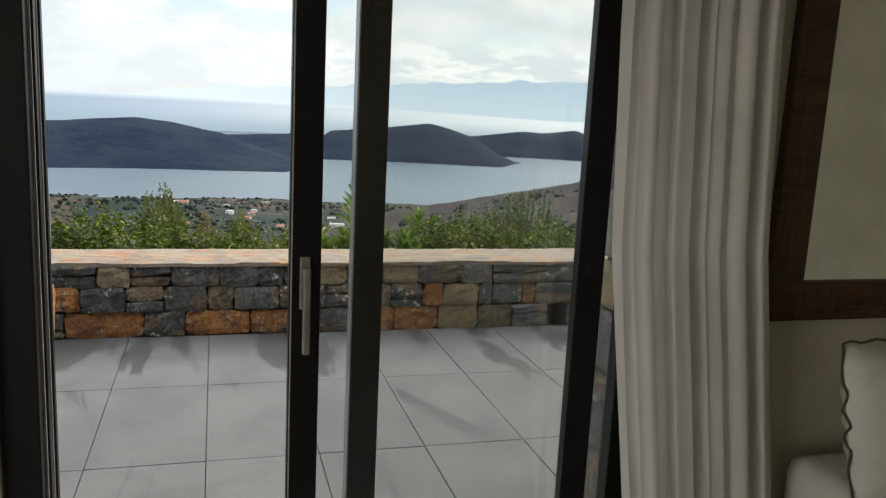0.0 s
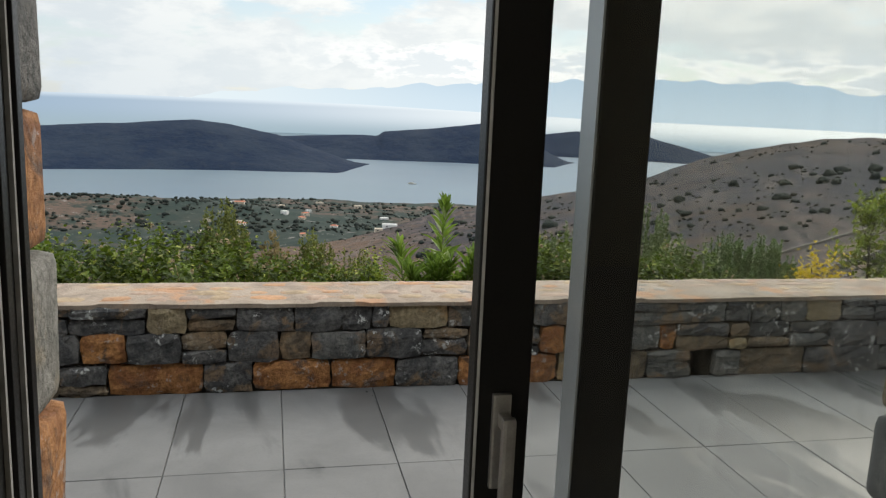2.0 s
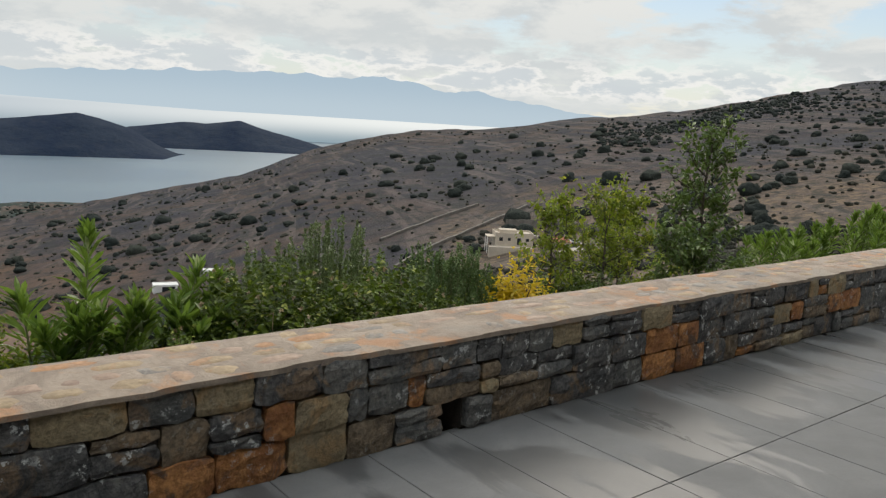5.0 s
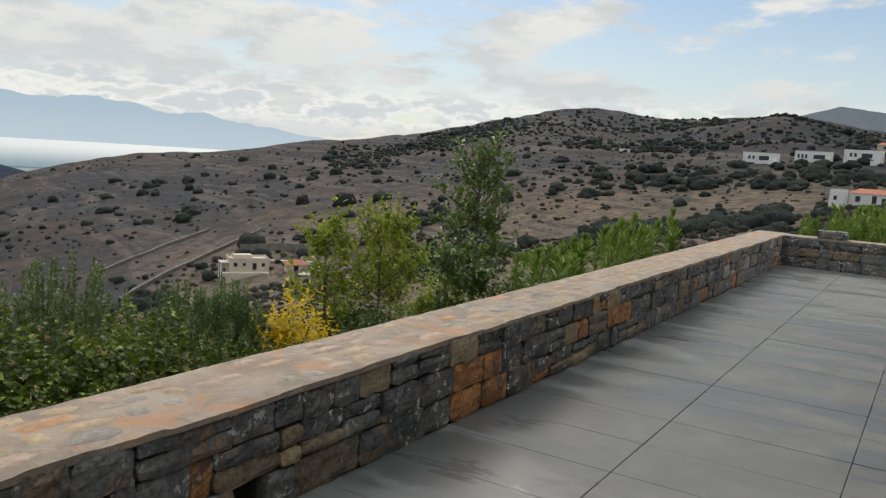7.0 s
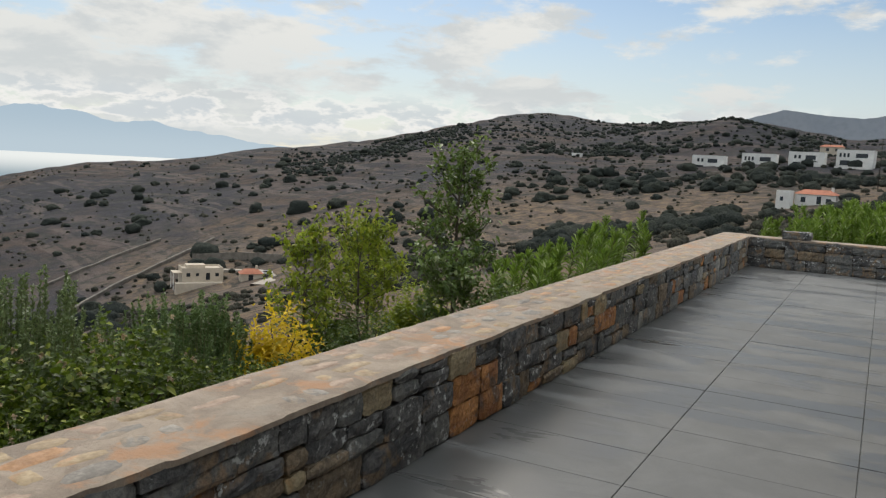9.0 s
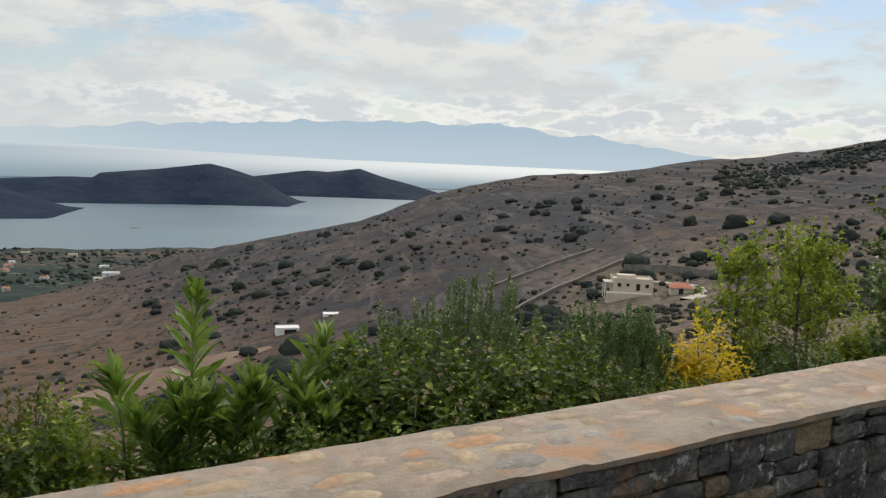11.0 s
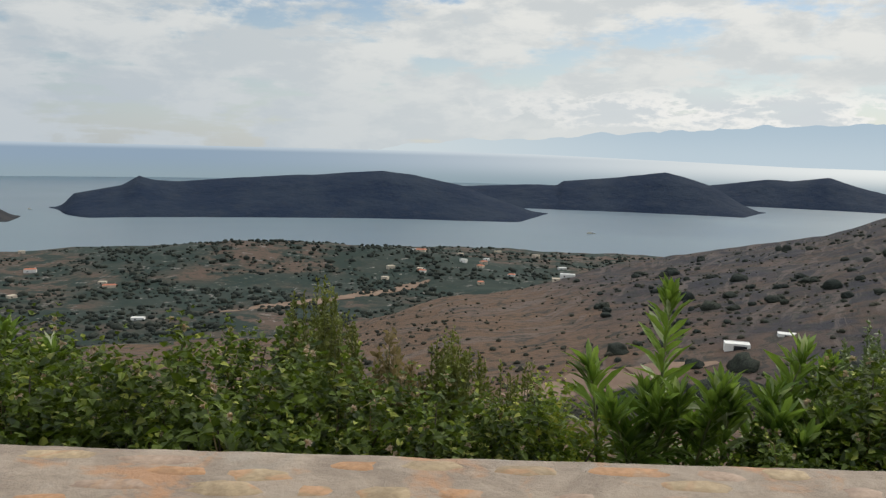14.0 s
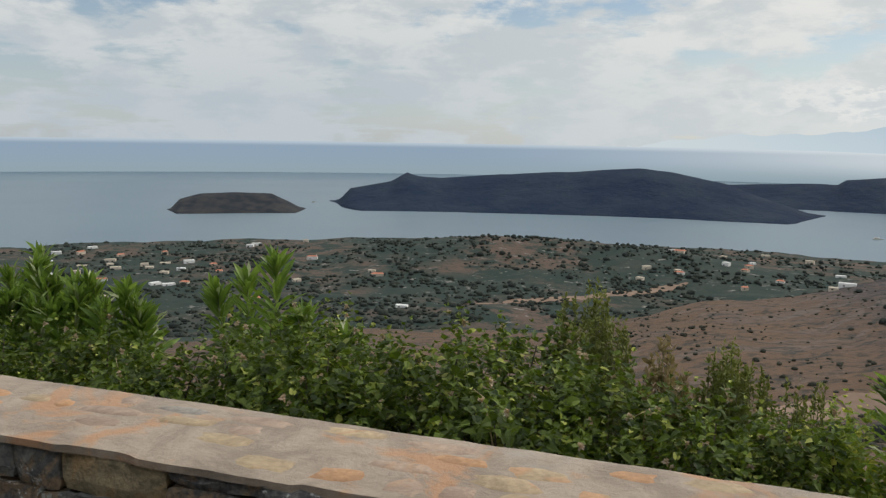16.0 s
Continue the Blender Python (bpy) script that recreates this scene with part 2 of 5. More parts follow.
plain_mat("red_earth", (0.15, 0.095, 0.065), (0.21, 0.14, 0.095), 0.95, 0.02, 0.2, 0.2)
plain_mat("road_dust", (0.33, 0.29, 0.24), (0.42, 0.37, 0.31), 0.95, 0.2, 0.2, 2)
plain_mat("boat_white", (0.55, 0.52, 0.45), (0.65, 0.62, 0.55), 0.6, 0.5, 0.1, 3)
plain_mat("bark", (0.06, 0.048, 0.036), (0.13, 0.105, 0.08), 0.9, 14, 0.8, 90)
plain_mat("green_stem", (0.1, 0.13, 0.045), (0.2, 0.2, 0.09), 0.7, 14, 0.3, 90)
plain_mat("fringe_dark", (0.06, 0.05, 0.035), (0.1, 0.085, 0.06), 0.9, 40, 0.4, 200)
plain_mat("mesh_panel", (0.07, 0.073, 0.077), (0.1, 0.104, 0.108), 0.35, 4, 0.05, 150)


def wood_mat():
    n = Nodes("dark_wood")
    v = n.coord(True, (30, 30, 2.5))
    a = n.noise(v, 2.0, 7, 0.65, 1.0)
    v2 = n.coord(True, (2.5, 30, 30))
    b = n.noise(v2, 2.0, 7, 0.65, 1.0)
    c = n.mix(n.ramp(n.calc("MULTIPLY", n.calc("ADD", a, b), 0.5), 0.38, 0.62), (0.03, 0.014, 0.007), (0.095, 0.045, 0.022))
    n.bump(a, 0.3, 0.004)
    return n.done(c, 0.45)


wood_mat()


def curtain_mat():
    n = Nodes("curtain_cloth")
    v = n.coord()
    c = n.mix(n.ramp(n.noise(v, 3, 4), 0.35, 0.65), (0.74, 0.71, 0.67), (0.82, 0.79, 0.75))
    n.bump(n.noise(v, 500, 2), 0.15, 0.002)
    n.done(c, 0.95)
    tr = n.t.nodes.new("ShaderNodeBsdfTranslucent")
    n.link(c, tr.inputs[0])
    mx = n.t.nodes.new("ShaderNodeMixShader")
    mx.inputs[0].default_value = 0.4
    n.link(n.b.outputs[0], mx.inputs[1])
    n.link(tr.outputs[0], mx.inputs[2])
    n.link(mx.outputs[0], n.out.inputs[0])


curtain_mat()


def glass_mat():
    n = Nodes("pane_glass")
    tr = n.t.nodes.new("ShaderNodeBsdfTransparent")
    tr.inputs[0].default_value = (0.975, 0.985, 0.98, 1)
    gl = n.t.nodes.new("ShaderNodeBsdfGlossy")
    gl.inputs["Roughness"].default_value = 0.02
    mx = n.t.nodes.new("ShaderNodeMixShader")
    mx.inputs[0].default_value = 0.05
    n.link(tr.outputs[0], mx.inputs[1])
    n.link(gl.outputs[0], mx.inputs[2])
    n.link(mx.outputs[0], n.out.inputs[0])
    m = Nodes("mirror_glass")
    m.done((0.86, 0.88, 0.86), 0.02, 1.0)


glass_mat()


def tile_mat():
    n = Nodes("terrace_tile")
    v = n.coord()
    a = n.noise(v, 2.2, 7, 0.6, 0.5)
    f = n.noise(v, 70, 4, 0.6)
    c = n.mix(n.ramp(a, 0.3, 0.7), (0.15, 0.15, 0.147), (0.2, 0.2, 0.195))
    c = n.mix(n.ramp(f, 0.45, 0.8, 0.0, 0.22), c, (0.1, 0.103, 0.103))
    c = n.mix(n.calc("MULTIPLY", n.rand(), 0.3), c, (0.13, 0.132, 0.13))
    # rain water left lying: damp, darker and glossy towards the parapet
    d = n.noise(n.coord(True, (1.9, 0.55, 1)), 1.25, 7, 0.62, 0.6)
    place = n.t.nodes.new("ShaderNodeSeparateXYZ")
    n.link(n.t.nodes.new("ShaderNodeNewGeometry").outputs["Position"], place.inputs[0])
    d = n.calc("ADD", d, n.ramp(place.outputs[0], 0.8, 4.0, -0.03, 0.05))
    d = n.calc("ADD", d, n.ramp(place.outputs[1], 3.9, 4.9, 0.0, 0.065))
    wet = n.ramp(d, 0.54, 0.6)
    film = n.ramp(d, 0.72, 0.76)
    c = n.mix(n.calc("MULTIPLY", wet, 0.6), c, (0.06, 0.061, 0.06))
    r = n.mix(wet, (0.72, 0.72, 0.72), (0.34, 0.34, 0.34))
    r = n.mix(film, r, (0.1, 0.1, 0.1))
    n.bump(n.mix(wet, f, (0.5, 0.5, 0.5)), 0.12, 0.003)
    n.done(c, r, None, 0.22)


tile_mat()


def cap_mat():
    n = Nodes("cap_mortar")
    v = n.coord()
    a, f = n.noise(v, 4.5, 7, 0.65, 0.6), n.noise(v, 45, 6, 0.7)
    c = n.mix(n.ramp(a, 0.35, 0.65), (0.235, 0.185, 0.142), (0.38, 0.305, 0.235))
    c = n.mix(n.ramp(f, 0.35, 0.75, 0.0, 0.45), c, (0.27, 0.22, 0.175))
    c = n.mix(n.ramp(n.noise(v, 2.3, 5, 0.6), 0.56, 0.68, 0.0, 0.6), c, (0.33, 0.29, 0.24))
    c = n.mix(n.ramp(n.noise(v, 3.1, 6, 0.65, 0.6), 0.54, 0.66, 0.0, 0.7), c, (0.45, 0.23, 0.11))
    n.bump(n.calc("ADD", a, n.calc("MULTIPLY", f, 0.6)), 0.9, 0.018)
    n.done(c, 0.88)


cap_mat()


def land_mat():
    n = Nodes("hillside")
    v = n.coord()
    big, mid, fine = n.noise(v, 0.006, 5, 0.55), n.noise(v, 0.035, 7, 0.62), n.noise(v, 0.25, 7, 0.7)
    place = n.t.nodes.new("ShaderNodeSeparateXYZ")
    n.link(v, place.inputs[0])
    side = n.calc("ARCTAN2", place.outputs[0], place.outputs[1])
    away = n.calc("SQRT", n.calc("ADD", n.calc("MULTIPLY", place.outputs[0], place.outputs[0]), n.calc("MULTIPLY", place.outputs[1], place.outputs[1])))
    c = n.mix(n.ramp(big, 0.4, 0.6), (0.048, 0.046, 0.054), (0.077, 0.056, 0.046))
    c = n.mix(n.ramp(mid, 0.4, 0.62), c, (0.035, 0.036, 0.044))
    # bare reddish earth on the near shoulder, ochre terraces round the farm
    c = n.mix(n.ramp(n.calc("ADD", place.outputs[0], n.calc("MULTIPLY", mid, 160.0)), 120, 270, 0.85, 0.0), c, (0.135, 0.086, 0.056))
    wob = n.calc("MULTIPLY", n.calc("SUBTRACT", mid, 0.5), 0.7)
    farm = n.calc("MULTIPLY", n.ramp(n.calc("ADD", side, wob), 0.6, 0.74), n.ramp(n.calc("ADD", away, n.calc("MULTIPLY", wob, 300.0)), 330, 500, 1.0, 0.0))
    c = n.mix(n.calc("MULTIPLY", farm, n.ramp(fine, 0.35, 0.6, 0.95, 0.35)), c, (0.2, 0.145, 0.095))
    # old terraces follow the slope: pale rock and bare earth in bands
    band = n.noise(n.coord(True, (0.012, 0.012, 0.2)), 1.0, 6, 0.6, 0.4)
    c = n.mix(n.ramp(band, 0.55, 0.63, 0.0, 0.6), c, (0.110, 0.087, 0.077))
    line = n.noise(n.coord(True, (0.006, 0.006, 0.42)), 1.0, 5, 0.55, 0.3)
    c = n.mix(n.ramp(line, 0.56, 0.6, 0.0, 0.55), c, (0.133, 0.109, 0.095))
    c = n.mix(n.ramp(n.noise(n.coord(True, (0.02, 0.02, 0.35)), 1.7, 6, 0.65), 0.54, 0.62, 0.0, 0.75), c, (0.037, 0.039, 0.037))
    c = n.mix(n.ramp(fine, 0.58, 0.7, 0.0, 0.4), c, (0.169, 0.148, 0.139))
    c = n.mix(n.ramp(n.noise(v, 0.13, 6, 0.68), 0.5, 0.62, 0.0, 0.7), c, (0.034, 0.037, 0.032))
    n.bump(n.calc("ADD", mid, n.calc("MULTIPLY", fine, 0.5)), 0.8, 3.0)
    n.done(c, 0.95, None, 0.1)
    n = Nodes("plain_land")
    v = n.coord()
    c = n.mix(n.ramp(n.noise(v, 0.004, 5, 0.6), 0.42, 0.58), (0.036, 0.047, 0.041), (0.100, 0.071, 0.056))
    c = n.mix(n.ramp(n.noise(v, 0.018, 7, 0.7), 0.45, 0.55), c, (0.024, 0.038, 0.033))
    c = n.mix(n.ramp(n.noise(v, 0.05, 6, 0.75), 0.58, 0.66), c, (0.216, 0.197, 0.180))
    c = n.mix(n.ramp(n.noise(v, 0.11, 6, 0.7), 0.5, 0.62, 0.0, 0.8), c, (0.032, 0.042, 0.032))
    n.done(c, 0.95, None, 0.1)
    # distance haze is mixed into the scrub colour as navy blue
    n = Nodes("island_scrub_hazed")
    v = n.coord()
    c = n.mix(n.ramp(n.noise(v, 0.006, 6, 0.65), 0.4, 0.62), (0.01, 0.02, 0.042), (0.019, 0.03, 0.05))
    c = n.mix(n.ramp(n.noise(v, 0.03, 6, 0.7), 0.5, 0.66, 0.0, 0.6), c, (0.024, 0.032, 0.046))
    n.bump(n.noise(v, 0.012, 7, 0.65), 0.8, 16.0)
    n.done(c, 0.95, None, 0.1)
    n = Nodes("near_soil")
    v = n.coord()
    c = n.mix(n.ramp(n.noise(v, 4, 6, 0.6), 0.4, 0.6), (0.08, 0.055, 0.035), (0.14, 0.1, 0.065))
    n.bump(n.noise(v, 12, 6, 0.7), 0.8, 0.03)
    n.done(c, 0.95, None, 0.1)


land_mat()


def sea_mat():
    n = Nodes("sea_water")
    v = n.coord()
    streak = n.noise(v, 0.0016, 2, 0.5)
    c = n.mix(n.ramp(streak, 0.4, 0.62), (0.055, 0.102, 0.14), (0.07, 0.122, 0.156))
    n.done(c, n.ramp(streak, 0.35, 0.65, 0.35, 0.4), None, 0.9)


sea_mat()


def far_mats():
    # beyond the reach of the model: glowing far water and ranges, haze painted in
    for name, a, b in (("far_water_glow", FAR_SEA, FAR_GLINT), ("far_range_glow", RANGE_A, RANGE_B)):
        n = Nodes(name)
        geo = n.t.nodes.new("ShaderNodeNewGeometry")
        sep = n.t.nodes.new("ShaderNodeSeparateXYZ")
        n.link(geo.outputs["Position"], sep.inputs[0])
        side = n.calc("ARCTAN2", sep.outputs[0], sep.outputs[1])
        if name == "far_water_glow":
            # sun glint painted in by azimuth, horizon haze by height
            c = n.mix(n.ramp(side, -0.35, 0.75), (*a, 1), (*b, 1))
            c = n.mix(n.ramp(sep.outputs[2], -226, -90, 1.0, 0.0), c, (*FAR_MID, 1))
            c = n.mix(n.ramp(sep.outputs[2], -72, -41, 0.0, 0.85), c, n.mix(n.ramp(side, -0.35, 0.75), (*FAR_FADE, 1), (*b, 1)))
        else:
            # the range pales into painted haze at its foot and left end
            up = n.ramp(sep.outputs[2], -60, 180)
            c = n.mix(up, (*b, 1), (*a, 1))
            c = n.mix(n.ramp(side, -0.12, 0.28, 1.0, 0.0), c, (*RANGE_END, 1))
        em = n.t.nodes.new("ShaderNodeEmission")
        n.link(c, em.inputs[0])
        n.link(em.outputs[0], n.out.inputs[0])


far_mats()


def leaf_mat(name, a, b, tip, rough=0.5, through_light=0.35):
    n = Nodes(name)
    r = n.rand(True)
    c = n.mix(r, a, b)
    c = n.mix(n.ramp(r, 0.88, 0.96), c, tip)
    c = n.mix(n.ramp(n.noise(n.coord(), 6.0, 4, 0.6), 0.42, 0.62, 0.0, 0.65), c, (a[0] * 0.6, a[1] * 0.6, a[2] * 0.6))
    n.done(c, rough, None, 0.22)
    tr = n.t.nodes.new("ShaderNodeBsdfTranslucent")
    n.link(n.mix(0.5, c, (b[0] * 1.4, b[1] * 1.5, b[2] * 0.7)), tr.inputs[0])
    mx = n.t.nodes.new("ShaderNodeMixShader")
    mx.inputs[0].default_value = through_light
    n.link(n.b.outputs[0], mx.inputs[1])
    n.link(tr.outputs[0], mx.inputs[2])
    n.link(mx.outputs[0], n.out.inputs[0])


leaf_mat("lantana_leaf", (0.016, 0.033, 0.005), (0.155, 0.215, 0.028), (0.42, 0.44, 0.1), 0.5, 0.26)
leaf_mat("oleander_leaf", (0.07, 0.13, 0.025), (0.24, 0.34, 0.075), (0.55, 0.57, 0.38), 0.32)
leaf_mat("rosemary_leaf", (0.09, 0.13, 0.055), (0.25, 0.31, 0.15), (0.5, 0.53, 0.4), 0.55, 0.2)
leaf_mat("rosemary_dark", (0.075, 0.13, 0.05), (0.21, 0.29, 0.12), (0.36, 0.42, 0.25), 0.55, 0.2)
leaf_mat("broom_leaf", (0.1, 0.125, 0.035), (0.22, 0.235, 0.07), (0.3, 0.29, 0.12), 0.6, 0.3)
leaf_mat("pistacia_leaf", (0.09, 0.14, 0.018), (0.31, 0.36, 0.05), (0.55, 0.5, 0.1), 0.42, 0.4)
leaf_mat("sapling_leaf", (0.05, 0.085, 0.026), (0.17, 0.24, 0.07), (0.33, 0.37, 0.2), 0.3, 0.3)
leaf_mat("yellow_leaf", (0.5, 0.36, 0.02), (0.82, 0.6, 0.04), (0.312, 0.325, 0.075), 0.5, 0.4)
plain_mat("straw", (0.3, 0.23, 0.12), (0.42, 0.33, 0.18), 0.85, 10, 0.2, 80)
leaf_mat("dry_grass", (0.200, 0.150, 0.085), (0.320, 0.250, 0.150), (0.150, 0.140, 0.070), 0.8, 0.3)
leaf_mat("flower_pale", (0.500, 0.360, 0.300), (0.620, 0.500, 0.400), (0.600, 0.550, 0.450), 0.6, 0.3)
# ridge colour lightened to blue-grey to stand in for haze
plain_mat("hazed_ridge", (0.25, 0.275, 0.31), (0.3, 0.32, 0.35), 0.95, 0.004, 0.2, 0.05, 0.1)


def scrub_mat(name, a, b):
    n = Nodes(name)
    v = n.coord()
    f = n.noise(v, 2.2, 4, 0.7)
    c = n.mix(n.rand(True), a, b)
    c = n.mix(n.ramp(f, 0.4, 0.62, 0.0, 0.8), c, (a[0] * 0.45, a[1] * 0.45, a[2] * 0.45))
    n.bump(f, 1.0, 0.6)
    n.done(c, 0.95, None, 0.05)


# dark leaf tones are lifted and cooled to paint in haze
scrub_mat("scrub_leaf_hazed", (0.038, 0.046, 0.042), (0.068, 0.075, 0.06))
scrub_mat("heath_leaf", (0.055, 0.058, 0.046), (0.105, 0.098, 0.076))
plain_mat("islet_rock", (0.018, 0.023, 0.03), (0.046, 0.044, 0.044), 0.95, 0.03, 0.5, 0.12, 0.1)

# ---- mesh helpers ----
rng = np.random.default_rng(7)


def mesh_of(name, verts, faces, material, smooth=False):
    me = bpy.data.meshes.new(name)
    me.from_pydata(np.asarray(verts, float).tolist() if isinstance(verts, np.ndarray) else [tuple(v) for v in verts], [], faces.tolist() if isinstance(faces, np.ndarray) else faces)
    me.materials.append(MATS[material])
    if smooth:
        me.polygons.foreach_set("use_smooth", [True] * len(me.polygons))
    me.update()
    return me


def put(name, me, parent=None, m=None, label=""):
    ob = new(name, me)
    if parent is not None:
        ob.parent = parent
    if m is not None:
        ob.matrix_basis = m
    if label:
        ob["label"] = label
    return ob


def bm_part(name, bm, material, parent=None, label="", smooth=False):
    me = bpy.data.meshes.new(name)
    bmesh.ops.recalc_face_normals(bm, faces=bm.faces)
    bm.to_mesh(me)
    bm.free()
    me.materials.append(MATS[material])
    if smooth:
        me.polygons.foreach_set("use_smooth", [True] * len(me.polygons))
    return put(name, me, parent, None, label)


def box_bm(lo, hi, bevel=0.0, bm=None):
    own = bmesh.new()
    lo, hi = Vector(lo), Vector(hi)
    mid, size = (lo + hi) / 2, hi - lo
    bmesh.ops.create_cube(own, size=1.0, matrix=Matrix.Translation(mid) @ Matrix.Diagonal((*size, 1)))
    if bevel:
        bmesh.ops.bevel(own, geom=own.edges[:], offset=bevel, segments=2, affect="EDGES", profile=0.6)
    if bm is None:
        return own
    me = bpy.data.meshes.new("tmp")
    own.to_mesh(me)
    own.free()
    bm.from_mesh(me)
    bpy.data.meshes.remove(me)
    return bm


def box(name, lo, hi, material, parent=None, bevel=0.0, label=""):
    return bm_part(name, box_bm(lo, hi, bevel), material, parent, label)


def empty(name, at, label, category, group="", kind=""):
    ob = new(name)
    ob.location = at
    return tagged(ob, label, category, group, kind)


def tube(points, radii, sides=6):
    """Vertices and faces of a tapered tube along points."""
    pts = [Vector(p) for p in points]
    vs, fs = [], []
    for i, p in enumerate(pts):
        d = (pts[min(i + 1, len(pts) - 1)] - pts[max(i - 1, 0)]).normalized()
        a = d.orthogonal().normalized()
        b = d.cross(a)
        for k in range(sides):
            t = 2 * math.pi * k / sides
            vs.append(p + (a * math.cos(t) + b * math.sin(t)) * radii[i])
    for i in range(len(pts) - 1):
        for k in range(sides):
            k2 = (k + 1) % sides
            fs.append((i * sides + k, i * sides + k2, (i + 1) * sides + k2, (i + 1) * sides + k))
    fs.append(tuple(range(sides))[::-1])
    fs.append(tuple((len(pts) - 1) * sides + k for k in range(sides)))
    return vs, fs


def join(parts):
    vs, fs = [], []
    for v, f in parts:
        o = len(vs)
        vs.extend(v)
        fs.extend(tuple(i + o for i in q) for q in f)
    return vs, fs


def leaves(base, way, length, width, droop=0.25, cup=0.2, belly=(1.0, 0.72)):
    """A mesh of folded, drooping leaves: a blade of six faces for each base point and direction."""
    base, way = np.asarray(base, float), np.asarray(way, float)
    way = way / (np.linalg.norm(way, axis=1)[:, None] + 1e-9)
    n = len(base)
    length, width = np.broadcast_to(length, n)[:, None], np.broadcast_to(width, n)[:, None]
    side = np.cross(way, rng.normal(size=(n, 3)) * 0.35 + (0, 0, 1))
    side /= np.linalg.norm(side, axis=1)[:, None] + 1e-9
    up = np.cross(side, way)
    down = np.array((0, 0, -1.0))
    at = lambda s: base + way * length * s + down * length * droop * s * s
    m1, m2, tip = at(0.3), at(0.66), at(1.0)
    a, b = width * belly[0] * 0.5, width * belly[1] * 0.5
    vs = np.stack([base, m1, m2, tip, m1 + side * a + up * a * cup * 2, m2 + side * b + up * b * cup * 2, m1 - side * a + up * a * cup * 2, m2 - side * b + up * b * cup * 2], 1).reshape(-1, 3)
    k = np.arange(n)[:, None] * 8
    fs = [tuple(r) for q in ((0, 1, 4), (5, 2, 3), (0, 6, 1), (2, 7, 3), (4, 1, 2, 5), (1, 6, 7, 2)) for r in (k + q).tolist()]
    return vs, fs


def needles(base, way, length, width):
    """Narrow flat needles, one face each."""
    base, way = np.asarray(base, float), np.asarray(way, float)
    way = way / (np.linalg.norm(way, axis=1)[:, None] + 1e-9)
    n = len(base)
    length = np.broadcast_to(length, n)[:, None]
    side = np.cross(way, rng.normal(size=(n, 3)))
    side /= np.linalg.norm(side, axis=1)[:, None] + 1e-9
    mid = base + way * length * 0.5
    vs = np.stack([base, mid + side * width / 2, base + way * length, mid - side * width / 2], 1).reshape(-1, 3)
    return vs, [tuple(r) for r in (np.arange(n)[:, None] * 4 + (0, 1, 2, 3)).tolist()]


# ---- land ----
CX, CY, SEA = 0.3, 3.0, -226.0


def knots(az, xs, ys):
    return np.interp(az, xs, ys)


def smooth_knots(az, xs, ys, w=2.0):
    return sum(np.interp(az + d, xs, ys) for d in (-w, -w / 2, 0, w / 2, w)) / 5


def land_height(az, r):
    """Height of the land at an azimuth from the terrace (degrees, 0 out to sea, clockwise) and a distance."""
    t30 = knots(az, (-180, -110, -70, -10, 20, 45, 60, 75, 88, 95, 110, 180), (6, -6, -14, -17, -16, -13, -9, -5, -1.2, 1.5, 3, 6))
    t100 = knots(az, (-180, -110, -70, -10, 20, 45, 60, 75, 88, 90.5, 95, 110, 180), (8, -7, -17, -21, -19, -14, -9.5, -6, -3, -1.2, 1, 3, 8))
    tv = knots(az, (-180, -110, -70, -10, 9, 20, 45, 60, 75, 85, 95, 110, 180), (9, -8, -17, -19.5, -18.2, -15.8, -9.9, -7, -4.2, -2.2, -0.5, 3, 9))
    tc = smooth_knots(az, (-180, -110, -40, -10, -5, -0.5, 6, 11, 15.5, 20, 25.5, 30.3, 36.5, 43, 48.5, 54, 59, 64, 67.4, 72, 78, 81, 88, 95, 110, 180),
                      (10, -9, -14, -13.6, -12.3, -10.9, -9.8, -8.3, -7.2, -6.2, -5, -3, -1.45, -0.95, 0.1, 0.7, 1.9, 2.9, 3.6, 3.2, 3.3, 3.7, 2.4, 2.6, 7, 10), 1.2)
    rc = knots(az, (-180, -40, -10, 0, 15, 30, 45, 60, 70, 90, 180), (420, 650, 650, 750, 1150, 1050, 950, 900, 1000, 900, 420))
    tan = lambda d: np.tan(np.radians(d))
    rv = 280.0
    flat = knots(az, (-180, 60, 80, 100, 180), (4.0, 4.0, 17.0, 17.0, 4.0))
    knot_r = [np.zeros_like(az), flat, np.maximum(30.0, flat + 8), np.full_like(az, 100.0), np.full_like(az, rv), (rv + rc) / 2, rc, rc * 1.28, np.maximum(1760.0, rc * 1.5), np.full_like(az, 1960.0), np.full_like(az, 5200.0)]
    behind = np.where(az < 13, -207.0, rc * tan(tc) * 0.35 - 150)
    behind = np.where(az > 75, rc * tan(tc) - 15, behind)
    zc = rc * tan(tc) + 1.5
    zv = rv * tan(tv) + 1.5
    far = np.where(az > 75, 5.0, SEA + 2)
    knot_z = [np.full_like(az, -0.35), np.full_like(az, -0.35), 30.0 * tan(t30), 100.0 * tan(t100), zv, zv * 0.58 + zc * 0.42, zc, behind, far, np.where(az > 75, 0.0, SEA - 30), np.where(az > 75, 0.0, SEA - 40)]
    z = np.zeros_like(r)
    for i in range(len(knot_r) - 1):
        a, b = knot_r[i], knot_r[i + 1]
        inside = (r >= a) & (r < b)
        s = (r - a) / np.maximum(b - a, 1e-6)
        z = np.where(inside, knot_z[i] + (knot_z[i + 1] - knot_z[i]) * s, z)
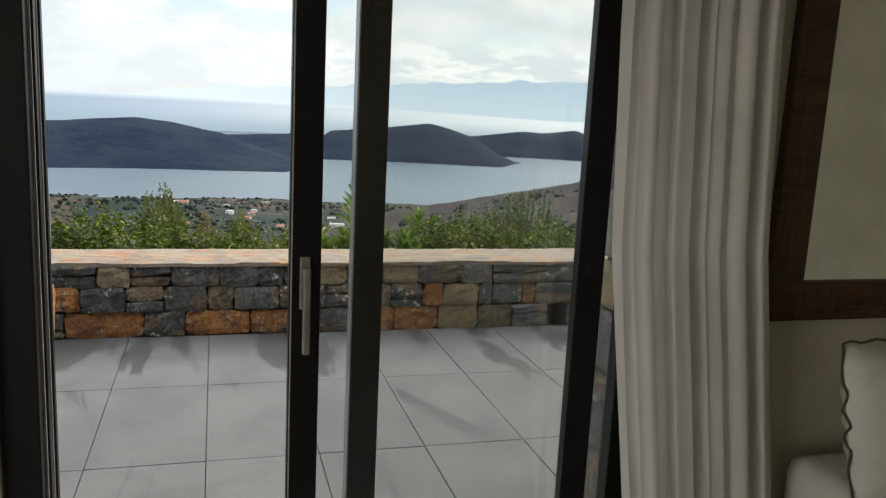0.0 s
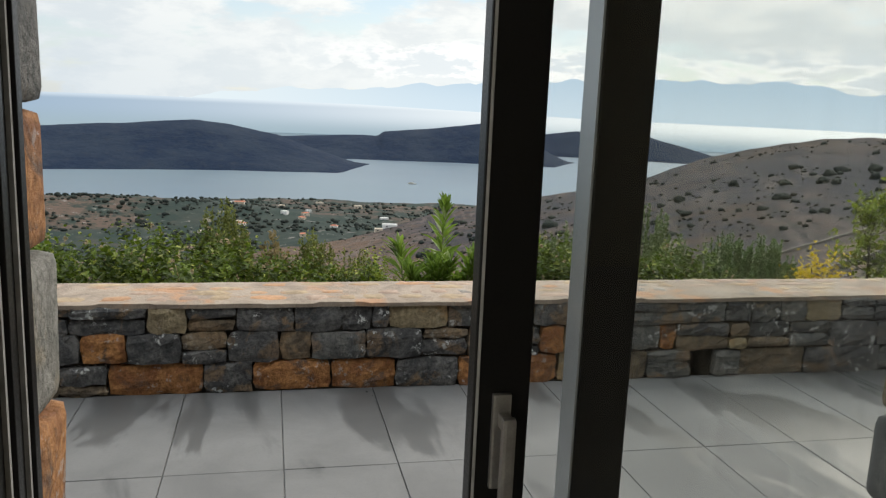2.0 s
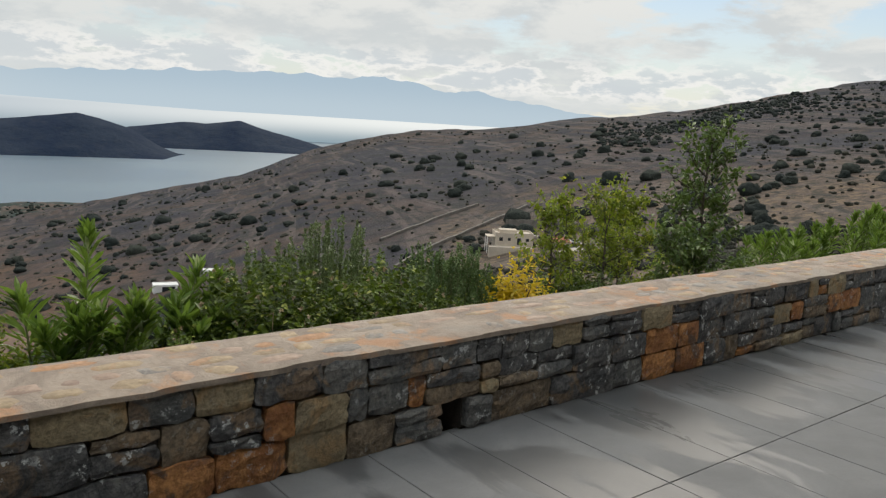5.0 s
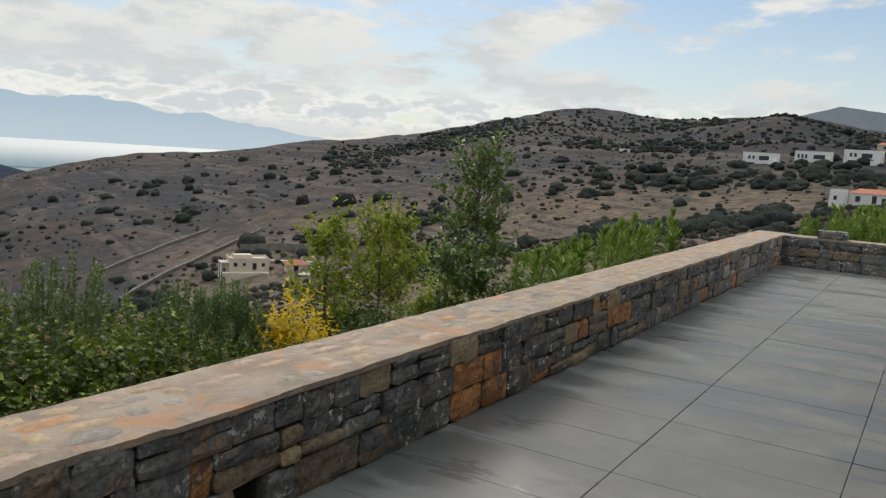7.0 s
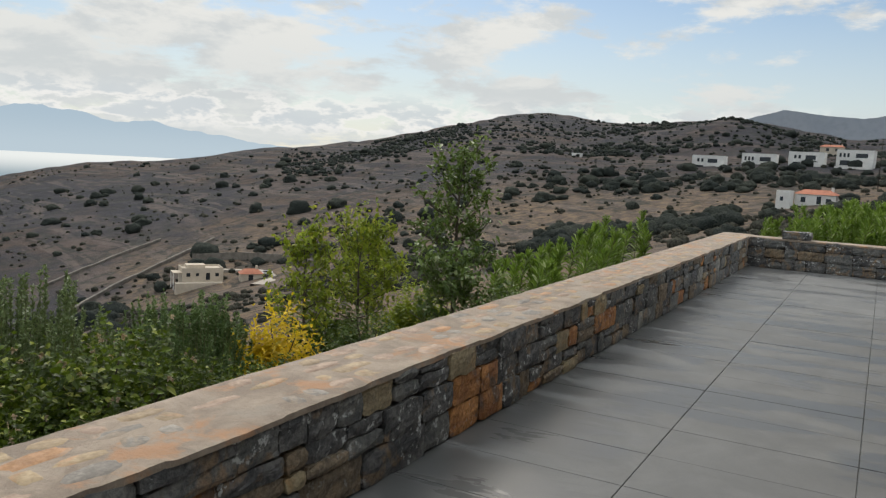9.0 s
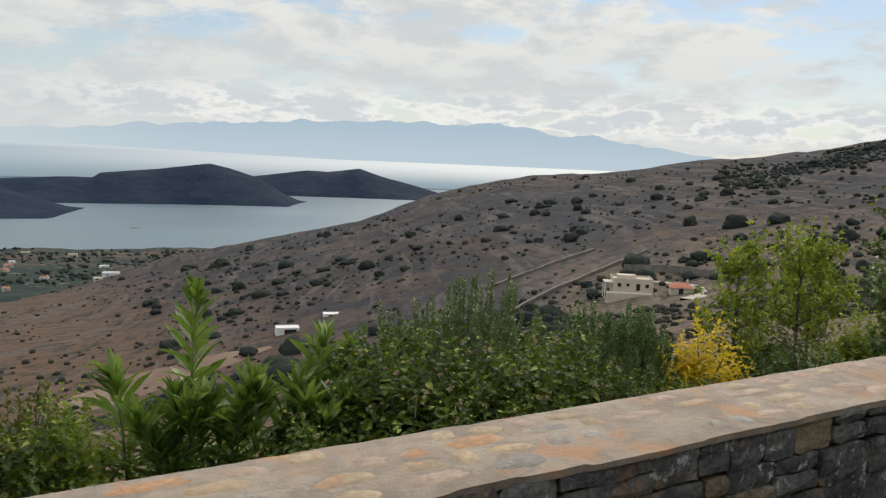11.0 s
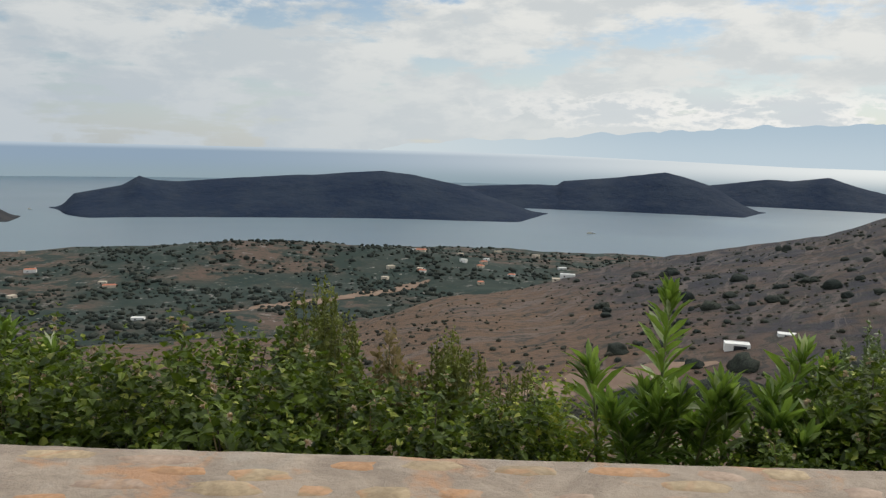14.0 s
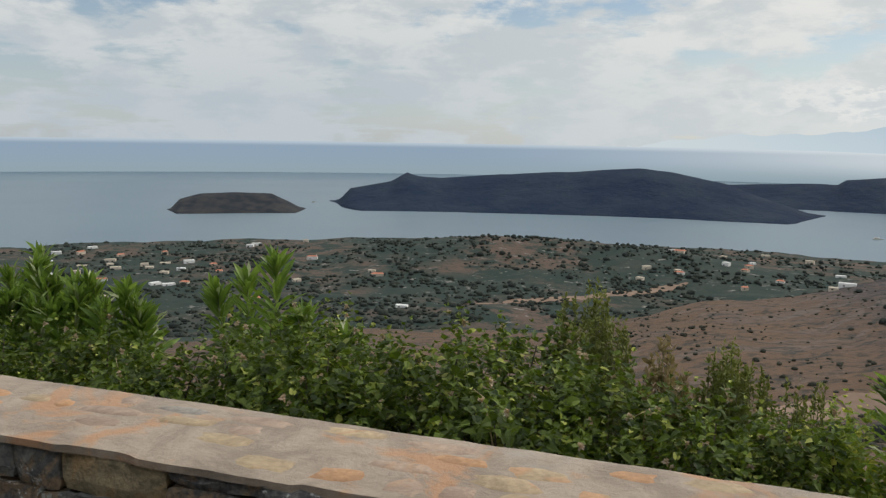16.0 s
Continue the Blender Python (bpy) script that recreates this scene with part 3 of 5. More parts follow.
    z = z + 36 * np.exp(-((az + 13) / 11) ** 2 - ((r - 1480) / 190) ** 2) + 14 * np.exp(-((az + 2) / 5) ** 2 - ((r - 1380) / 120) ** 2)
    z = z + 15 * np.exp(-((az - 80.0) / 4.5) ** 2 - ((r - 720) / 90) ** 2)
    return z


def land_noise(x, y, r):
    k = min(max((r - 25) / 60, 0), 1)
    if k == 0:
        return 0.0
    a = noise.fractal(Vector((x * 0.006, y * 0.006, 3.0)), 0.9, 2.1, 5)
    b = noise.fractal(Vector((x * 0.03, y * 0.03, 8.0)), 0.9, 2.1, 3)
    return k * (a * min(r * 0.006, 5.0) + b * min(r * 0.0025, 1.4))


def ground_at(x, y):
    dx, dy = x - CX, y - CY
    r = math.hypot(dx, dy)
    az = math.degrees(math.atan2(dx, dy))
    return float(land_height(np.array([az]), np.array([r]))[0]) + land_noise(x, y, r)


AZS = np.concatenate([np.arange(-180, -72, 4.0), np.arange(-72, 108, 0.45), np.arange(108, 180, 4.0)])
RS = np.sort(np.concatenate([[0.0], np.geomspace(2.0, 5000, 128), np.linspace(602, 1187, 38)]))
verts, faces = [], []
for az in AZS:
    zs = land_height(np.full(len(RS), az), RS)
    s, c = math.sin(radians(az)), math.cos(radians(az))
    for r, z in zip(RS, zs):
        x, y = CX + r * s, CY + r * c
        verts.append((x, y, z + land_noise(x, y, r)))
nr, na = len(RS), len(AZS)
for i in range(na):
    j = (i + 1) % na
    for k in range(nr - 1):
        faces.append((i * nr + k, i * nr + k + 1, j * nr + k + 1, j * nr + k))
ground = mesh_of("ground", verts, faces, "hillside", True)
ground.materials.append(MATS["plain_land"])
ground.materials.append(MATS["near_soil"])
which = []
for i in range(na):
    for k in range(nr - 1):
        brown = np.interp(AZS[i], (-60, -10, 15, 16), (520, 660, 1180, 9999))
        which.append(2 if RS[k] < 14 else (1 if RS[k] > brown else 0))
ground.polygons.foreach_set("material_index", which)
tagged(put("ground", ground), "dry brown hillside falling to a coastal plain", "ground", kind="structure")

verts, faces = [], []
SR = np.geomspace(1300, 4960, 40)
SA = np.arange(-130, 76, 2.0)
for a in SA:
    for r in SR:
        verts.append((r * math.sin(radians(a)), r * math.cos(radians(a)), SEA))
for i in range(len(SA) - 1):
    for k in range(len(SR) - 1):
        o = i * len(SR) + k
        faces.append((o, o + 1, o + len(SR) + 1, o + len(SR)))
tagged(put("water", mesh_of("water", verts, faces, "sea_water", True)), "calm grey-blue sea bay under a cloudy sky", "sea", kind="structure")


def island(name, label, az, el, shore, depth, seed, left=0.4, steps=90, material="island_scrub_hazed"):
    """A hilly island or headland: its skyline by azimuth and elevation, rising from the shore line."""
    a0, a1 = az[0], az[-1]
    vs, fs = [], []
    prof = ((0, 0.0), (0.03, 0.03), (0.15, 0.2), (0.3, 0.45), (0.45, 0.72), (0.62, 1.0), (0.8, 0.7), (1.0, -0.05))
    for i in range(steps + 1):
        a = a0 + (a1 - a0) * i / steps
        e = float(np.interp(a, az, el))
        rc = shore + depth * 0.62
        top = max(rc * math.tan(radians(e)) + 1.5 - SEA, 0.5)
        pinch = min(1.0, (i / steps) / 0.06, (1 - i / steps) / 0.06)
        for f, h in prof:
            r = shore + depth * (0.62 + (f - 0.62) * max(pinch, 0.05))
            x, y = r * math.sin(radians(a)), r * math.cos(radians(a))
            w = noise.fractal(Vector((x * 0.004, y * 0.004, seed)), 0.9, 2.1, 5)
            hh = max(h, 0) * (1 + (0.16 * w if h < 1 else 0.035 * w))
            vs.append((x + 14 * w, y + 14 * w, SEA + top * hh - (6 if f in (0, 1.0) else 0)))
    m = len(prof)
    for i in range(steps):
        for k in range(m - 1):
            fs.append((i * m + k, i * m + k + 1, (i + 1) * m + k + 1, (i + 1) * m + k))
    tagged(put(name, mesh_of(name, vs, fs, material, True)), label, "island")


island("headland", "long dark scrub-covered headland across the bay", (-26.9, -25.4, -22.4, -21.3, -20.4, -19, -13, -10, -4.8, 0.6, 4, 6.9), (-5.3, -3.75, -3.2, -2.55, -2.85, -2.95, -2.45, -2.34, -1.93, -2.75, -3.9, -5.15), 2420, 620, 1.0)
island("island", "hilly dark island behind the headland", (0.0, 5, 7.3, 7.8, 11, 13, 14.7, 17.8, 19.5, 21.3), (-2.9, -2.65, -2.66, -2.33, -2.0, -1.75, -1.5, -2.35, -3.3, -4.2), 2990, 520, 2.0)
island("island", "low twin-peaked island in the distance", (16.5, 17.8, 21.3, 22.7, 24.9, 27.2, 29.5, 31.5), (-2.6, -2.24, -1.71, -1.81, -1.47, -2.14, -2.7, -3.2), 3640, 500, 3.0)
island("islet", "small flat-topped dark rocky islet", (-37.7, -36.8, -35.4, -33, -30.8, -29.6, -28.5), (-5.4, -4.5, -4.12, -4.05, -4.14, -4.75, -5.5), 2350, 260, 4.0, steps=50, material="islet_rock")


def skyline(name, label, az, el, r, base_el, material, wob, seed, steps=160):
    vs, fs = [], []
    for i in range(steps + 1):
        a = az[0] + (az[-1] - az[0]) * i / steps
        e = float(np.interp(a, az, el)) + wob * noise.fractal(Vector((a * 0.45, seed, 0)), 0.9, 2.0, 4)
        s, c = math.sin(radians(a)), math.cos(radians(a))
        low = float(np.interp(a, *base_el)) if isinstance(base_el, tuple) else base_el
        for q, d in ((low, 0), (low + (e - low) * 0.5, 40), (max(e, low), 90)):
            vs.append(((r + d) * s, (r + d) * c, 1.5 + r * math.tan(radians(q))))
    for i in range(steps):
        for k in range(2):
            fs.append((i * 3 + k, i * 3 + k + 1, i * 3 + k + 4, i * 3 + k + 3))
    tagged(put(name, mesh_of(name, vs, fs, material, True)), label, "mountains" if "range" in material or "scrub" in material else "sea", kind="structure")


skyline("backdrop", "glowing backdrop strip of far sea with painted haze and glint", (-130, 75), (-0.5, -0.5), 4880, -2.75, "far_water_glow", 0.0, 0.0)
skyline("backdrop", "glowing backdrop of a far mountain range, painted pale with haze", (-6, -0.4, 7.3, 14.4, 23, 28, 30.7, 34, 38, 43, 47, 56), (-0.5, 0.3, 0.69, 1.34, 1.74, 2.1, 1.84, 2.15, 1.6, 1.2, 0.6, -0.4), 4760, ((-6, 6, 23, 56), (-0.49, -0.52, -0.9, -0.9)), "far_range_glow", 0.3, 5.0)
skyline("backdrop", "mountain ridge behind the villas, paled by haze in its colour", (79, 81, 83.6, 86, 88.3, 90, 91.8, 94, 100, 112), (3.2, 3.7, 4.5, 4.2, 3.95, 4.4, 5.0, 5.6, 5.6, 5), 3000, -0.5, "hazed_ridge", 0.12, 9.0)


# ---- scrub on the hills ----
def ball(sub=1):
    bm = bmesh.new()
    bmesh.ops.create_icosphere(bm, subdivisions=sub, radius=1.0)
    v = np.array([p.co[:] for p in bm.verts])
    f = np.array([[q.index for q in t.verts] for t in bm.faces])
    bm.free()
    return v, f


def scrub(name, label, places, sub, material="scrub_leaf_hazed"):
    v0, f0 = ball(sub)
    shapes = [1 + 0.34 * np.array([noise.fractal(Vector(p) * 1.3 + Vector((i * 7.0, 0, 0)), 0.8, 2.1, 3) for p in v0])[:, None] for i in range(14)]
    vs, fs = [], []
    for x, y, z, s in places:
        k = shapes[rng.integers(14)]
        t = rng.uniform(0, 6.283)
        sq = np.array((rng.uniform(0.85, 1.3), rng.uniform(0.85, 1.3), rng.uniform(0.65, 0.9)))
        p = v0 * k * sq * s
        q = np.stack((p[:, 0] * math.cos(t) - p[:, 1] * math.sin(t), p[:, 0] * math.sin(t) + p[:, 1] * math.cos(t), p[:, 2]), 1)
        fs.append(f0 + len(v0) * len(vs))
        vs.append(q + (x, y, z + s * 0.3))
    ob = put(name, mesh_of(name, np.concatenate(vs), np.concatenate(fs), material, True))
    tagged(ob, label, "shrubs", kind="stuff")


def scatter(n, a0, a1, r0, r1, s0, s1, keep):
    out = []
    while len(out) < n:
        a, r = rng.uniform(a0, a1), math.exp(rng.uniform(math.log(r0), math.log(r1)))
        x, y = CX + r * math.sin(radians(a)), CY + r * math.cos(radians(a))
        if keep(a, r, noise.noise(Vector((x * 0.008, y * 0.008, 1.0)))):
            z = ground_at(x, y)
            if z > SEA + 1:
                out.append((x, y, z, rng.uniform(s0, s1) * (0.6 + 0.8 * rng.random() ** 2)))
    return out


def crest_r(a):
    return float(np.interp(a, (-40, -10, 0, 15, 30, 45, 60, 70, 90), (650, 650, 750, 1150, 1050, 950, 900, 1000, 900)))


scrub("hill_shrubs", "dark olive trees and shrubs dotted over the dry hillside", scatter(620, 0, 100, 190, 1000, 1.9, 4.3, lambda a, r, q: r < crest_r(a) * 0.965 and q + rng.normal(0, 0.2) > 0.0 and a > 12 - r * 0.004 and not (39 < a < 54 and r < 300)), 3)
scrub("low_scrub", "low grey-green scrub on the dry hillside", scatter(6200, -8, 100, 130, 1150, 0.6, 1.5, lambda a, r, q: not (41 < a < 52 and 240 < r < 292) and r < crest_r(a) * 0.965 and q + rng.normal(0, 0.4) > -0.1), 1, "heath_leaf")
scrub("ridge_scrub", "dark scrub covering the upper ridge", scatter(2600, 50, 90, 620, 1000, 1.0, 2.6, lambda a, r, q: r < crest_r(a) * 0.97 and q + rng.normal(0, 0.35) > 0.0), 1)
scrub("olive_groves", "olive groves and trees on the coastal plain", scatter(6500, -60, 15, 520, 1740, 1.8, 4.4, lambda a, r, q: r > crest_r(a) * 1.1 and q > -0.15), 1)
scrub("valley_trees", "dense dark olive trees below the villas", scatter(420, 68, 96, 150, 470, 1.8, 3.6, lambda a, r, q: q > -0.2 and not (81.5 < a < 89.5 and r < 305)), 3)

# ---- parapet wall ----
WALL_Y, WALL_BACK, WALL_X0, WALL_X1, WALL_TOP = 4.97, 5.44, -8.0, 14.56, 0.47
HOLE = (2.55, 2.70, 0.03, 0.2)
parapet = tagged(new("wall_parapet"), "low dry-stone terrace parapet of dark slate and orange stones", "wall", kind="structure")


def core(name, lo, hi, material, parent):
    return box(name, lo, hi, material, parent)


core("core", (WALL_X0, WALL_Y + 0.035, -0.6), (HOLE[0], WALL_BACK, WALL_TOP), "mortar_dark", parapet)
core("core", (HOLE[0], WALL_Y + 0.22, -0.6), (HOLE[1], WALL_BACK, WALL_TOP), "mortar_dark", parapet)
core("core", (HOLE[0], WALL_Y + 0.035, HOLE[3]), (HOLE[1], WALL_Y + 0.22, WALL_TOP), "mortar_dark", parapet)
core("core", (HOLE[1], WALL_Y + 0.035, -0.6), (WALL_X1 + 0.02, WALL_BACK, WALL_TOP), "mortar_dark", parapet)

STONE_MAT = {"d": "slate", "g": "grey_stone", "b": "brown_stone", "o": "orange_stone", "t": "tan_stone", "p": "pale_stone"}


def stone(name, x0, x1, z0, z1, material, parent, m, proud=0.0, deep=0.09):
    """A rough squared stone whose face lies in the plane y = 0 of the pose m, looking to -y."""
    w, h = x1 - x0, z1 - z0
    nx = 3 if w < 0.16 else 4 if w < 0.3 else 5
    nz = 3 if h < 0.12 else 4
    gap = 0.0035
    vs, fs = [], []
    for k in range(nz + 1):
        for i in range(nx + 1):
            u, v = i / nx, k / nz
            edge = i in (0, nx) or k in (0, nz)
            corner = i in (0, nx) and k in (0, nz)
            j = 0.007 if edge else 0.006
            x = x0 + gap + (w - 2 * gap) * u + random.uniform(-j, j) + (0.007 if i == 0 and corner else -0.007 if corner else 0)
            z = z0 + gap + (h - 2 * gap) * v + random.uniform(-j, j) + (0.005 if k == 0 and corner else -0.005 if corner else 0)
            y = -proud + (0.008 if edge else 0.0) + random.uniform(-0.007, 0.006)
            vs.append((x, y, z))
    row = nx + 1
    for k in range(nz):
        for i in range(nx):
            fs.append((k * row + i, k * row + i + 1, (k + 1) * row + i + 1, (k + 1) * row + i))
    rim = [i for i in range(nx + 1)] + [k * row + nx for k in range(1, nz + 1)] + [nz * row + i for i in range(nx - 1, -1, -1)] + [k * row for k in range(nz - 1, 0, -1)]
    o = len(vs)
    for i in rim:
        vs.append((vs[i][0], deep, vs[i][2]))
    for q in range(len(rim)):
        p = (q + 1) % len(rim)
        fs.append((rim[p], rim[q], o + q, o + p))
    me = mesh_of(name, vs, fs, material)
    return put(name, me, parent, m)


FACE = pose(0, WALL_Y, 0)
COURSES = (
    (0.0, 0.175, (-1.03, -0.79, -0.31, -0.05, 0.37, 0.73, 1.09, 1.36, 1.69, 1.99, 2.26, 2.55, 2.70, 2.88, 3.33, 3.88, 4.16, 4.5, 4.82), "bodoodootbgxgbdgood"),
    (0.175, 0.34, (-0.92, -0.69, -0.42, -0.18, 0.09, 0.26, 0.56, 0.88, 1.14, 1.34, 1.57, 1.72, 1.99, 2.1, 2.33, 2.44, 2.79, 2.92, 3.21, 3.49, 3.83, 4.16, 4.5, 4.72), "odddbgddbdotggobtbgddood"),
    (0.34, 0.49, (-0.97, -0.59, -0.39, -0.14, 0.17, 0.42, 0.59, 0.69, 1.02, 1.28, 1.53, 1.85, 2.09, 2.52, 2.75, 2.93, 3.13, 3.31, 3.56, 3.8, 4.1, 4.4, 4.72), "dtbddddtgtdgggddgtgdtdd"),
)


def split_stones(x0, x1, z0, z1, kind, parent, m):
    """One stone, or a stack of thin ones where the wall has slips."""
    proud = random.uniform(0.0, 0.022)
    if random.random() < 0.24 and z1 - z0 > 0.12 and kind != "x":
        cut = z0 + (z1 - z0) * random.uniform(0.35, 0.65)
        stone("stone", x0, x1, z0, cut, STONE_MAT[kind], parent, m, proud)
        stone("stone", x0, x1, cut, z1, STONE_MAT[random.choice("dgdb")], parent, m, random.uniform(0, 0.02))
    else:
        stone("stone", x0, x1, z0, z1, STONE_MAT[kind], parent, m, proud)


def random_course(x0, x1, z0, z1, parent, m, mix):
    x = x0
    while x < x1 - 0.02:
        e = min(x + random.uniform(0.13, 0.42), x1)
        if x1 - e < 0.1:
            e = x1
        split_stones(x, e, z0 + random.uniform(-0.01, 0.01), z1 + random.uniform(-0.01, 0.01), random.choice(mix), parent, m)
        x = e


random.seed(4)
for z0, z1, xs, kinds in COURSES:
    for i in range(len(xs) - 1):
        if kinds[i] == "x":
            continue
        jz = 0.07 if (kinds[i] == "t" and z0 == 0.0) else random.uniform(-0.012, 0.012)
        split_stones(xs[i], xs[i + 1], max(z0 + random.uniform(-0.008, 0.008), 0.0), z1 + jz * 0.3, kinds[i], parapet, FACE)
    random_course(WALL_X0, xs[0], z0, z1, parapet, FACE, "ddgbdodt")
    random_course(xs[-1], WALL_X1, z0, z1, parapet, FACE, "ddggbdtgop")

# mortar cap with flat stones bedded flush in it
def cap(x0, x1, y0, y1, z, parent):
    n = int(max(x1 - x0, y1 - y0) / 0.035)
    vs, fs = [], []
    along_x = (x1 - x0) > (y1 - y0)
    for i in range(n + 1):
        u = i / n
        for k in range(9):
            v = k / 8
            x, y = (x0 + (x1 - x0) * u, y0 + (y1 - y0) * v) if along_x else (x0 + (x1 - x0) * v, y0 + (y1 - y0) * u)
            w = noise.fractal(Vector((x * 5, y * 5, 2.0)), 0.9, 2, 4)
            t = x if along_x else y
            rag = 0.01 * noise.fractal(Vector((t * 5, k, 5.0)), 0.8, 2.2, 4) if k in (0, 8) else 0
            step = 0.007 * noise.cell(Vector((t * 3.6, k * 7.0, 1.0))) if k in (0, 8) else 0
            zz = z + 0.0014 * w - (0.005 + step * 0.6 if k in (0, 8) else 0)
            out = rag + (step if k == 8 else -step)
            vs.append((x, y + out, zz) if along_x else (x + out, y, zz))
        for k in (8, 0):
            a = vs[i * 11 + k]
            vs.append((a[0], a[1], z - 0.03))
    for i in range(n):
        for k in range(10):
            fs.append((i * 11 + k, i * 11 + k + 1, (i + 1) * 11 + k + 1, (i + 1) * 11 + k))
        fs.append((i * 11 + 10, i * 11, (i + 1) * 11, (i + 1) * 11 + 10))
    fs.append(tuple(range(11)))
    fs.append(tuple(n * 11 + k for k in range(11))[::-1])
    return put("coping", mesh_of("coping", vs, fs, "cap_mortar", False), parent, None, "sandy mortar coping with flat stones")


def flat_stone(x, y, z, w, d, material, parent):
    """A flat stone worn flush with the mortar: its rim sinks in, its face is slightly uneven."""
    n = random.randint(9, 13)
    t0 = random.uniform(0, 6)
    ring = []
    for i in range(n):
        t = t0 + 2 * math.pi * i / n + random.uniform(-0.2, 0.2)
        k = random.uniform(0.72, 1.05)
        c, s = math.cos(t), math.sin(t)
        sq = max(abs(c), abs(s)) ** 0.6
        ring.append((c * w / 2 * k / sq, s * d / 2 * k / sq))
    lift = random.uniform(0.001, 0.004)
    vs = [(a * 0.8, b * 0.8, lift + random.uniform(-0.0012, 0.0012)) for a, b in ring] + [(a, b, -0.004) for a, b in ring] + [(0, 0, lift)]
    fs = [(i, (i + 1) % n, 2 * n) for i in range(n)] + [(i + n, (i + 1) % n + n, (i + 1) % n, i) for i in range(n)]
    put("coping_stone", mesh_of("coping_stone", vs, fs, material, True), parent, pose(x, y, z))


cap(WALL_X0, WALL_X1 + 0.45, WALL_Y - 0.014, WALL_BACK + 0.01, WALL_TOP + 0.036, parapet)
random.seed(12)
FLATS = ("flat_orange", "flat_tan", "flat_pink", "flat_tan", "flat_grey", "flat_pink", "flat_tan", "flat_pink", "flat_tan")
y = WALL_Y + 0.022
for depth in (0.12, 0.11, 0.1, 0.1):
    x = WALL_X0 + 0.05
    while x < WALL_X1 + 0.2:
        w = random.uniform(0.1, 0.34)
        if random.random() < 0.72:
            flat_stone(x + w / 2, y + depth / 2 + random.uniform(-0.012, 0.012), WALL_TOP + 0.036, w * random.uniform(0.8, 1.0), depth * random.uniform(0.75, 1.1), random.choice(FLATS), parapet)
        x += w + 0.012
    y += depth - 0.002

# end wall across the far end of the terrace
end_wall = tagged(new("wall_end"), "low dark stone wall closing the end of the terrace", "wall", kind="structure")
core("core", (WALL_X1 + 0.035, 1.6, -0.6), (WALL_X1 + 0.42, WALL_Y + 0.02, WALL_TOP - 0.01), "mortar_dark", end_wall)
END_FACE = Matrix.Translation((WALL_X1, WALL_Y, 0)) @ pose(0, 0, 0, 0, 0, -90)
for z0, z1, _, _ in COURSES:
    random_course(0.0, WALL_Y - 1.6, z0, z1, end_wall, END_FACE, "ddggbdd")
cap(WALL_X1 - 0.012, WALL_X1 + 0.43, 1.6, WALL_Y - 0.02, WALL_TOP + 0.03, end_wall)
block = empty("stone_block", (WALL_X1 + 0.2, 4.25, WALL_TOP + 0.03), "rough stone block lying on the end wall", "stone")
stone("block_stone", -0.22, 0.23, 0.0, 0.13, "slate", block, pose(-0.19, 0, 0, 0, 0, -90), 0.01, 0.3)

# ---- house wall, with the door opening ----
OUT_Y, IN_Y, X_L, X_R, HEAD, HOUSE_X0, HOUSE_X1, HOUSE_TOP = 2.40, 1.74, -0.39, 1.59, 2.3, -8.0, 9.95, 3.1
house = tagged(new("wall_house"), "thick stone house wall with a sliding door opening", "wall", kind="structure")
core("core", (HOUSE_X0, IN_Y, -0.3), (X_L - 0.03, OUT_Y - 0.05, HOUSE_TOP), "mortar_dark", house)
core("core", (X_R + 0.03, IN_Y, -0.3), (HOUSE_X1 - 0.04, OUT_Y - 0.05, HOUSE_TOP), "mortar_dark", house)
core("core", (X_L - 0.03, IN_Y, HEAD), (X_R + 0.03, OUT_Y - 0.05, HOUSE_TOP), "mortar_dark", house)
box("interior_plaster", (-4.0, IN_Y - 0.02, 0), (X_L - 0.005, IN_Y - 0.001, 2.7), "plaster", house)
box("interior_plaster", (X_R + 0.005, IN_Y - 0.02, 0), (4.0, IN_Y - 0.001, 2.7), "plaster", house)
box("interior_plaster", (X_L - 0.005, IN_Y - 0.02, HEAD), (X_R + 0.005, IN_Y - 0.001, 2.7), "plaster", house)
random.seed(21)
OUT_FACE = Matrix.Translation((0, OUT_Y, 0)) @ pose(0, 0, 0, 0, 0, 180)


def quoin(z0, z1, x, sign, kind, d):
    """A corner stone of the opening: a rounded block with a face to the terrace and one into the opening."""
    w = random.uniform(0.2, 0.42)
    jut = random.uniform(-0.004, 0.028)
    bm = box_bm((0, 0, z0 + 0.006), (w, d, z1 - 0.006), 0.03)
    for v in bm.verts:
        q = noise.noise(Vector((v.co.x * 9 + x * 3, v.co.y * 9, v.co.z * 6)))
        v.co.x += 0.016 * q - jut
        v.co.y += 0.012 * q
    for v in bm.verts:
        v.co.x = x + sign * v.co.x
        v.co.y = OUT_Y - d + v.co.y
    bm_part("quoin", bm, STONE_MAT[kind], house, "", True)


